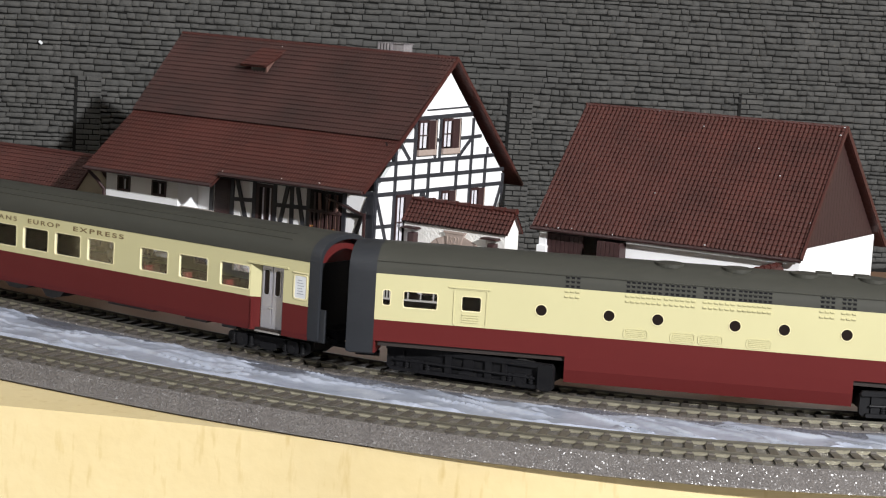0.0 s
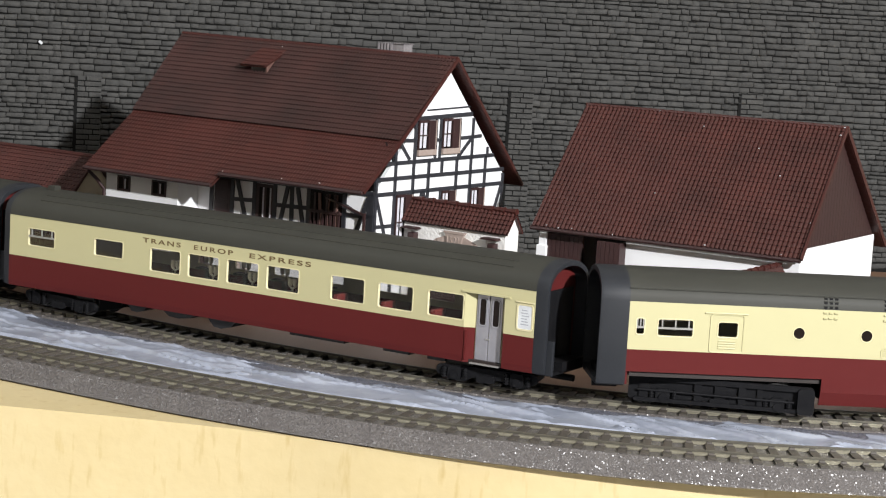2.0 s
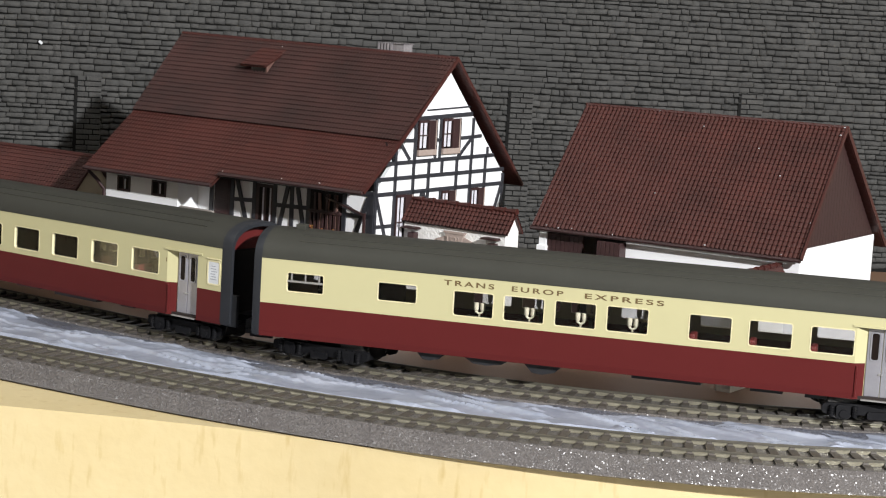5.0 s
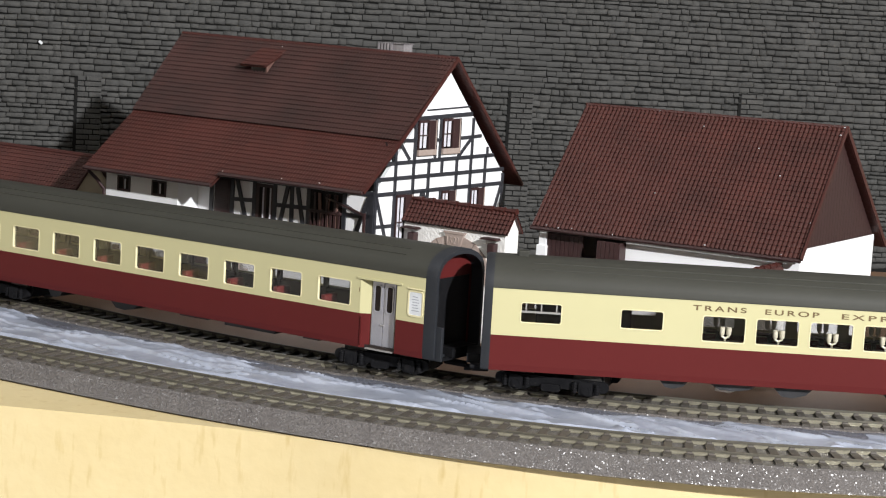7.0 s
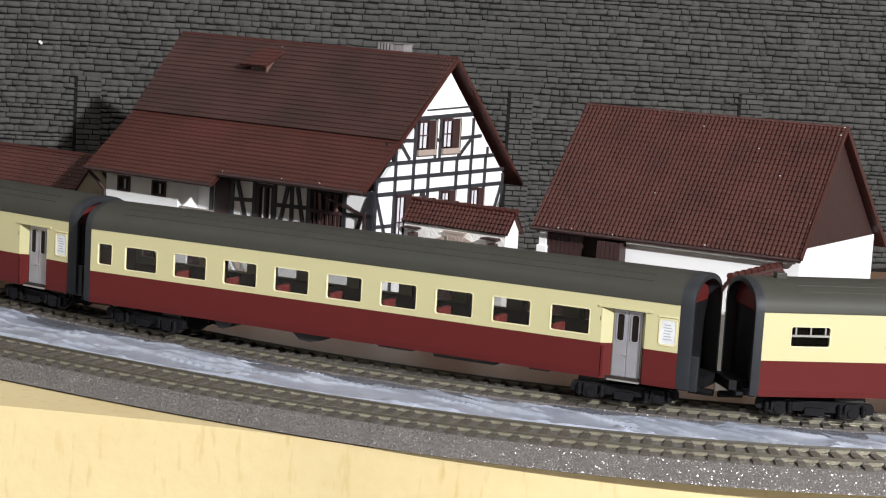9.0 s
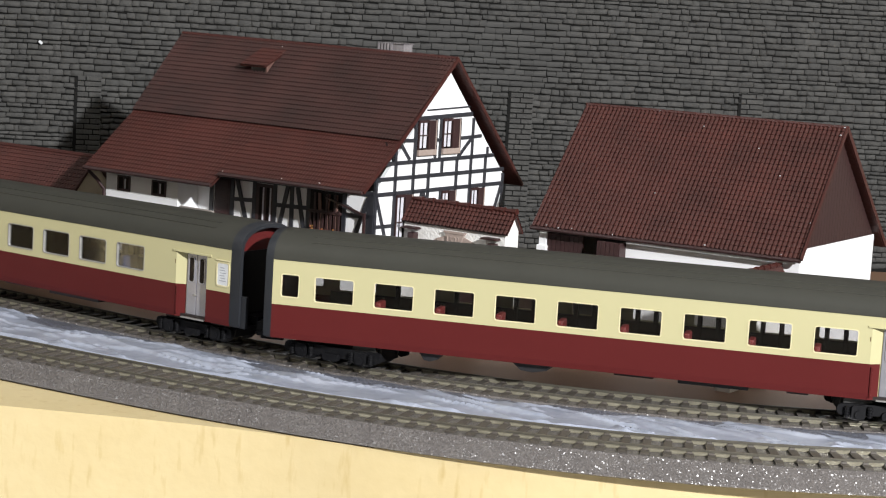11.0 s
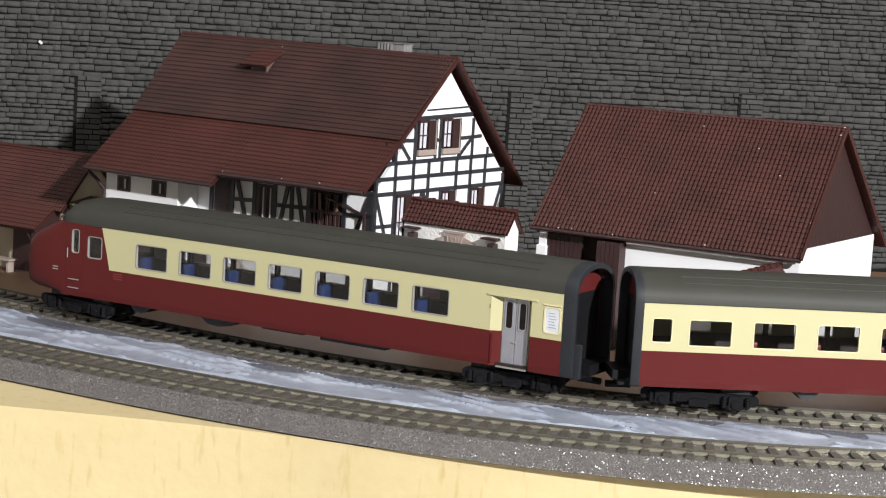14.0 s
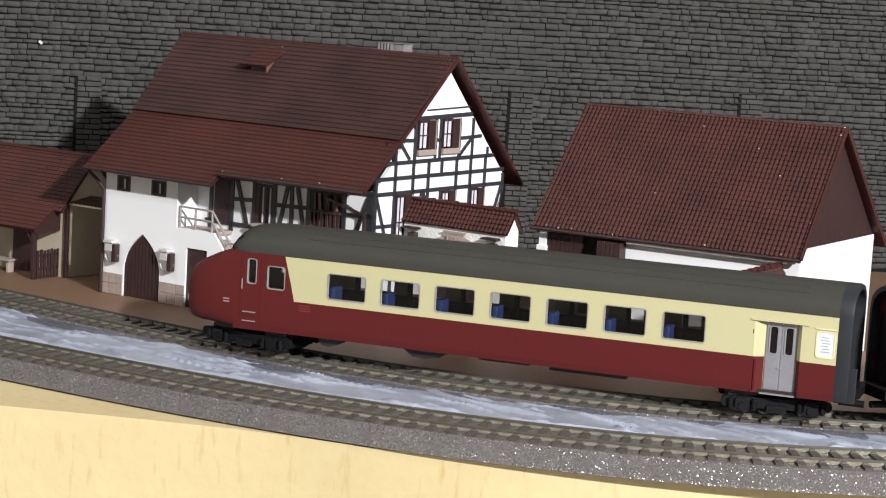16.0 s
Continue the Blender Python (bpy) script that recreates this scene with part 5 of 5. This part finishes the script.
def specks(house, a, b, c, d, spots):
    """White dust and glue specks on a roof slope; spots: shares along the eave and up the slope."""
    a, b, c, d = (Vector(p) for p in (a, b, c, d))
    n = (b - a).cross(c - a).normalized()
    n = n if n.z > 0 else -n
    for k, (f, e) in enumerate(spots):
        p = a.lerp(b, f).lerp(c.lerp(d, f), e) + n * 0.75
        r = 0.17 + 0.08 * (k % 3)
        part("speck", bx(p.x - r, p.x + r, p.y - r * 0.7, p.y + r * 0.7, p.z - 0.2, p.z + 0.15, bevel=0.08), M_POSTER, house, "white glue speck")


def capped_wall(name, m, length, thick, wall_h, ridge_h, over, material, label, left_over=2.0, right_over=2.0):
    """A garden wall under its own little tiled roof, running along x."""
    w = thing(name, m, label, "wall")
    part("masonry", prism(bmesh.new(), [(0, 0), (thick, 0), (thick, wall_h), (thick / 2, ridge_h - 1.5), (0, wall_h)], "x", 0, length), material, w, "rough white plaster")
    n = round((length + left_over + right_over) / 2.0)
    drop = (ridge_h - wall_h) / (thick / 2) * over * 0.75
    for y, s in ((-over, 1), (thick + over, -1)):
        a, b = (-left_over, y, wall_h - drop), (length + right_over, y, wall_h - drop)
        c, d = (-left_over, thick / 2, ridge_h), (length + right_over, thick / 2, ridge_h)
        args = (a, b, c, d) if s > 0 else (b, a, d, c)
        roof_slope(w, "tiled_cap", *args, cols=n, rows=5, wave=0.5, step=0.5, thick=0.9)
    ridge_caps(w, (-left_over, thick / 2, ridge_h + 0.4), (length + right_over, thick / 2, ridge_h + 0.4), max(6, n // 3), 1.1, 0.3)
    return w


def gateway():
    m = FARM @ Matrix.Translation((146.2 * MM, 36 * MM, 0))
    g = capped_wall("gateway", m, 53.0, 10.5, 50.5, 58.0, 1.6, M_ROUGHPL, "white plaster garden gateway with tiled cap and stone arch", 0.6, 1.6)
    for k in range(9):
        a, b = radians(20 * k), radians(20 * k + 19)
        poly = [(27.8 + r * math.cos(t), 25.6 + r * math.sin(t)) for r, t in ((16.0, a), (20.0, a), (20.0, b), (16.0, b))]
        part("arch_stone", prism(bmesh.new(), poly, "y", -0.9, 0.3), M_SILL, g, "tan arch stone")
    part("arch_opening", prism(bmesh.new(), [(12.1, 0), (43.5, 0), (43.5, 25.0)] + [(27.8 + 15.7 * math.cos(radians(a)), 25.0 + 15.7 * math.sin(radians(a))) for a in range(10, 180, 10)] + [(12.1, 25.0)], "y", -0.3, 0.2), M_BROWN, g, "brown arched gate")
    k = part("keystone", prism(bmesh.new(), [(24.8, 39.5), (30.8, 39.5), (32.6, 46.4), (22.8, 46.4)], "y", -1.6, 0.2), M_SILL, g, "tan keystone with carved date")
    part("keystone_frame", prism(bmesh.new(), [(22.4, 46.2), (33.0, 46.2), (33.2, 47.0), (22.2, 47.0)], "y", -1.9, 0.2), M_SILL, k)
    cu = bpy.data.curves.new("date_form", "FONT")
    cu.body, cu.size, cu.extrude = "1521", 4.6, 0.12
    tmp = new("date_form", cu)
    bpy.context.view_layer.update()
    me = bpy.data.meshes.new_from_object(tmp.evaluated_get(bpy.context.evaluated_depsgraph_get()))
    bpy.data.objects.remove(tmp)
    for v in me.vertices:
        v.co = Vector((23.4 + v.co.x * 0.82, -1.7 - v.co.z, 41.6 + v.co.y)) * MM
    me.materials.clear()
    me.materials.append(M_SILL)
    ob = new("carved_date", me)
    ob.parent = k
    for u in (6.2, 48.0):
        l = part("wall_lamp", bx(u - 1.6, u + 1.8, -4.0, -0.2, 40.0, 44.5, bevel=0.5), M_BROWN, g, "small brown wall lamp")
        part("lamp_shade", prism(bmesh.new(), [(u - 5.5, 46.0), (u + 3, 46.0), (u + 2.2, 46.8), (u - 4.5, 46.8)], "y", -4.4, 0), M_BROWN, l)


def side_wall():
    m = BARN @ Matrix.Translation((-11 * MM, -1 * MM, 0)) @ Matrix.Rotation(radians(-90), 4, "Z")
    capped_wall("garden_wall", m, 50, 6.5, 40.5, 46.2, 2.0, M_ROUGHPL, "white garden wall with red brown tiled cap beside the barn", 0.5, 1.0)


def shed():
    s = thing("shed", FARM, "beige model shed with tiled roof and lean-to porch", "shed")
    U = -39.7
    part("gable_wall", prism(bmesh.new(), [(15.7, 0), (50, 0), (50, 38), (32.5, 57), (15.7, 38)], "x", U - 1.6, U), M_BEIGE, s, "beige plastered gable")
    part("front_wall", bx(-150, U - 1.6, 15.7, 17.3, 0, 38), M_BEIGE, s)
    part("back_wall", bx(-150, U - 1.6, 48.4, 50, 0, 38), M_BEIGE, s)
    roof_slope(s, "roof_front", (-155, 9.5, 33.0), (U + 1.5, 9.5, 33.0), (-155, 32.5, 59.0), (U + 1.5, 32.5, 59.0), cols=56, rows=15)
    roof_slope(s, "roof_back", (U + 1.5, 56, 33.0), (-155, 56, 33.0), (U + 1.5, 32.5, 59.0), (-155, 32.5, 59.0), cols=56, rows=15)
    ridge_caps(s, (-155, 32.5, 58.9), (U + 1.5, 32.5, 58.9), 28, 1.2)
    part("corner_post", bx(U - 1, U + 0.6, 14.6, 16.2, 0, 36), M_BROWN, s)
    # porch
    roof_slope(s, "porch_roof", (-92, -3.5, 24.6), (-43.0, -3.5, 24.6), (-92, 15, 37.0), (-43.0, 15, 37.0), cols=24, rows=8)
    part("porch_cheek", prism(bmesh.new(), [(-2, 23), (15, 23), (15, 36), (-2, 25)], "x", -44.6, -43.8), M_BROWN, s)
    for u in (-45.2, -84):
        part("porch_post", bx(u - 1.0, u + 1.0, -2, 0, 0, 24.5, bevel=0.2), M_BROWN, s)
        part("porch_brace", beam(bmesh.new(), (u, -1, 17), (u - 5.5, -1, 24), 1.2, 1.2), M_BROWN, s)
    part("porch_beam", bx(-92, -43.5, -2, 0, 23.2, 25.0), M_BROWN, s)
    part("shed_door", bx(-76, -60, 15.0, 15.8, 0, 26), M_BROWN, s, "dark brown shed door")
    # link roof between shed and farmhouse and the store behind
    l = part("link_canopy", prism(bmesh.new(), [(16, 36.0), (30, 38.6), (30, 39.4), (16, 36.9)], "x", U + 0.5, -1.0), M_CREAMLIP, s, "striped pale link canopy")
    for k in range(14):
        part("canopy_rib", prism(bmesh.new(), [(15.6, 36.9), (30, 39.4), (30, 39.9), (15.6, 37.5)], "x", U + 1.5 + 2.7 * k, U + 2.8 + 2.7 * k), M_BROWN, l)


def porch_things():
    f = thing("picket_fence", FARM, "dark brown picket fence beside the shed porch", "fence")
    for k in range(8):
        v = -1 + 2.3 * k
        part("picket", bx(-45.6, -44.8, v, v + 1.4, 0, 13.6 + (k % 3) * 0.3, bevel=0.15), M_BROWN, f)
    for z in (4, 10.5):
        part("fence_rail", bx(-46.2, -45.6, -1.5, 16, z, z + 1.2), M_BROWN, f)
    b = thing("bench", FARM, "pale wooden bench under the shed porch", "bench")
    part("seat_board", bx(-82, -66, 3, 9, 5.6, 6.6, bevel=0.2), M_SILL, b)
    for u in (-80, -69):
        part("bench_leg", bx(u, u + 1.4, 4, 8, 0, 5.6), M_SILL, b)
    for u, v, z in ((114, 11.6, 40.6), (119, 11.4, 40.6), (124.5, 11.6, 40.6)):
        rng = random.Random(int(u))
        bm = bmesh.new()
        for k in range(26):
            p = Vector((u + rng.gauss(0, 1.3), v + rng.gauss(0, 0.6), z + abs(rng.gauss(0.8, 1.2))))
            n = Vector((rng.gauss(0, 1), rng.gauss(0, 1), rng.gauss(0, 1))).normalized()
            t = n.orthogonal().normalized() * 0.6
            w = n.cross(t)
            vs = [bm.verts.new(p + q) for q in (t, w, -t, -w)]
            bm.faces.new(vs)
        o = tagged(part("flower_pot", bm, M_FLOWER), "small red and yellow flowers on the loggia ledge", "flowers", "flowers of the farmhouse")
        o.matrix_world = FARM


def store():
    """Shelf and crates in the passage between shed and farmhouse."""
    m = FARM @ Matrix.Translation((-16 * MM, 26 * MM, 0))
    w = thing("shelf", m, "pale wooden shelf with crates in the passage", "shelf")
    for z in (8, 25):
        part("board", bx(-6, 10, 0, 8, z, z + 1, bevel=0.2), M_SILL, w)
    for u in (-5, 9):
        part("post", bx(u, u + 1, 6.5, 8, 0, 33), M_SILL, w)
    c = tagged(part("crate", bx(-3, 6, -1, 6, 0, 8, bevel=0.4), M_BEIGE), "pale wooden crate under the shelf", "crate")
    c.matrix_world = m
    c = tagged(part("crate", bx(-4, 5, 1, 7, 9.1, 16, bevel=0.4), M_CREAM), "pale yellow crate on the shelf board", "crate")
    c.matrix_world = m


farmhouse()
barn()
gateway()
side_wall()
shed()
porch_things()
store()


motions()
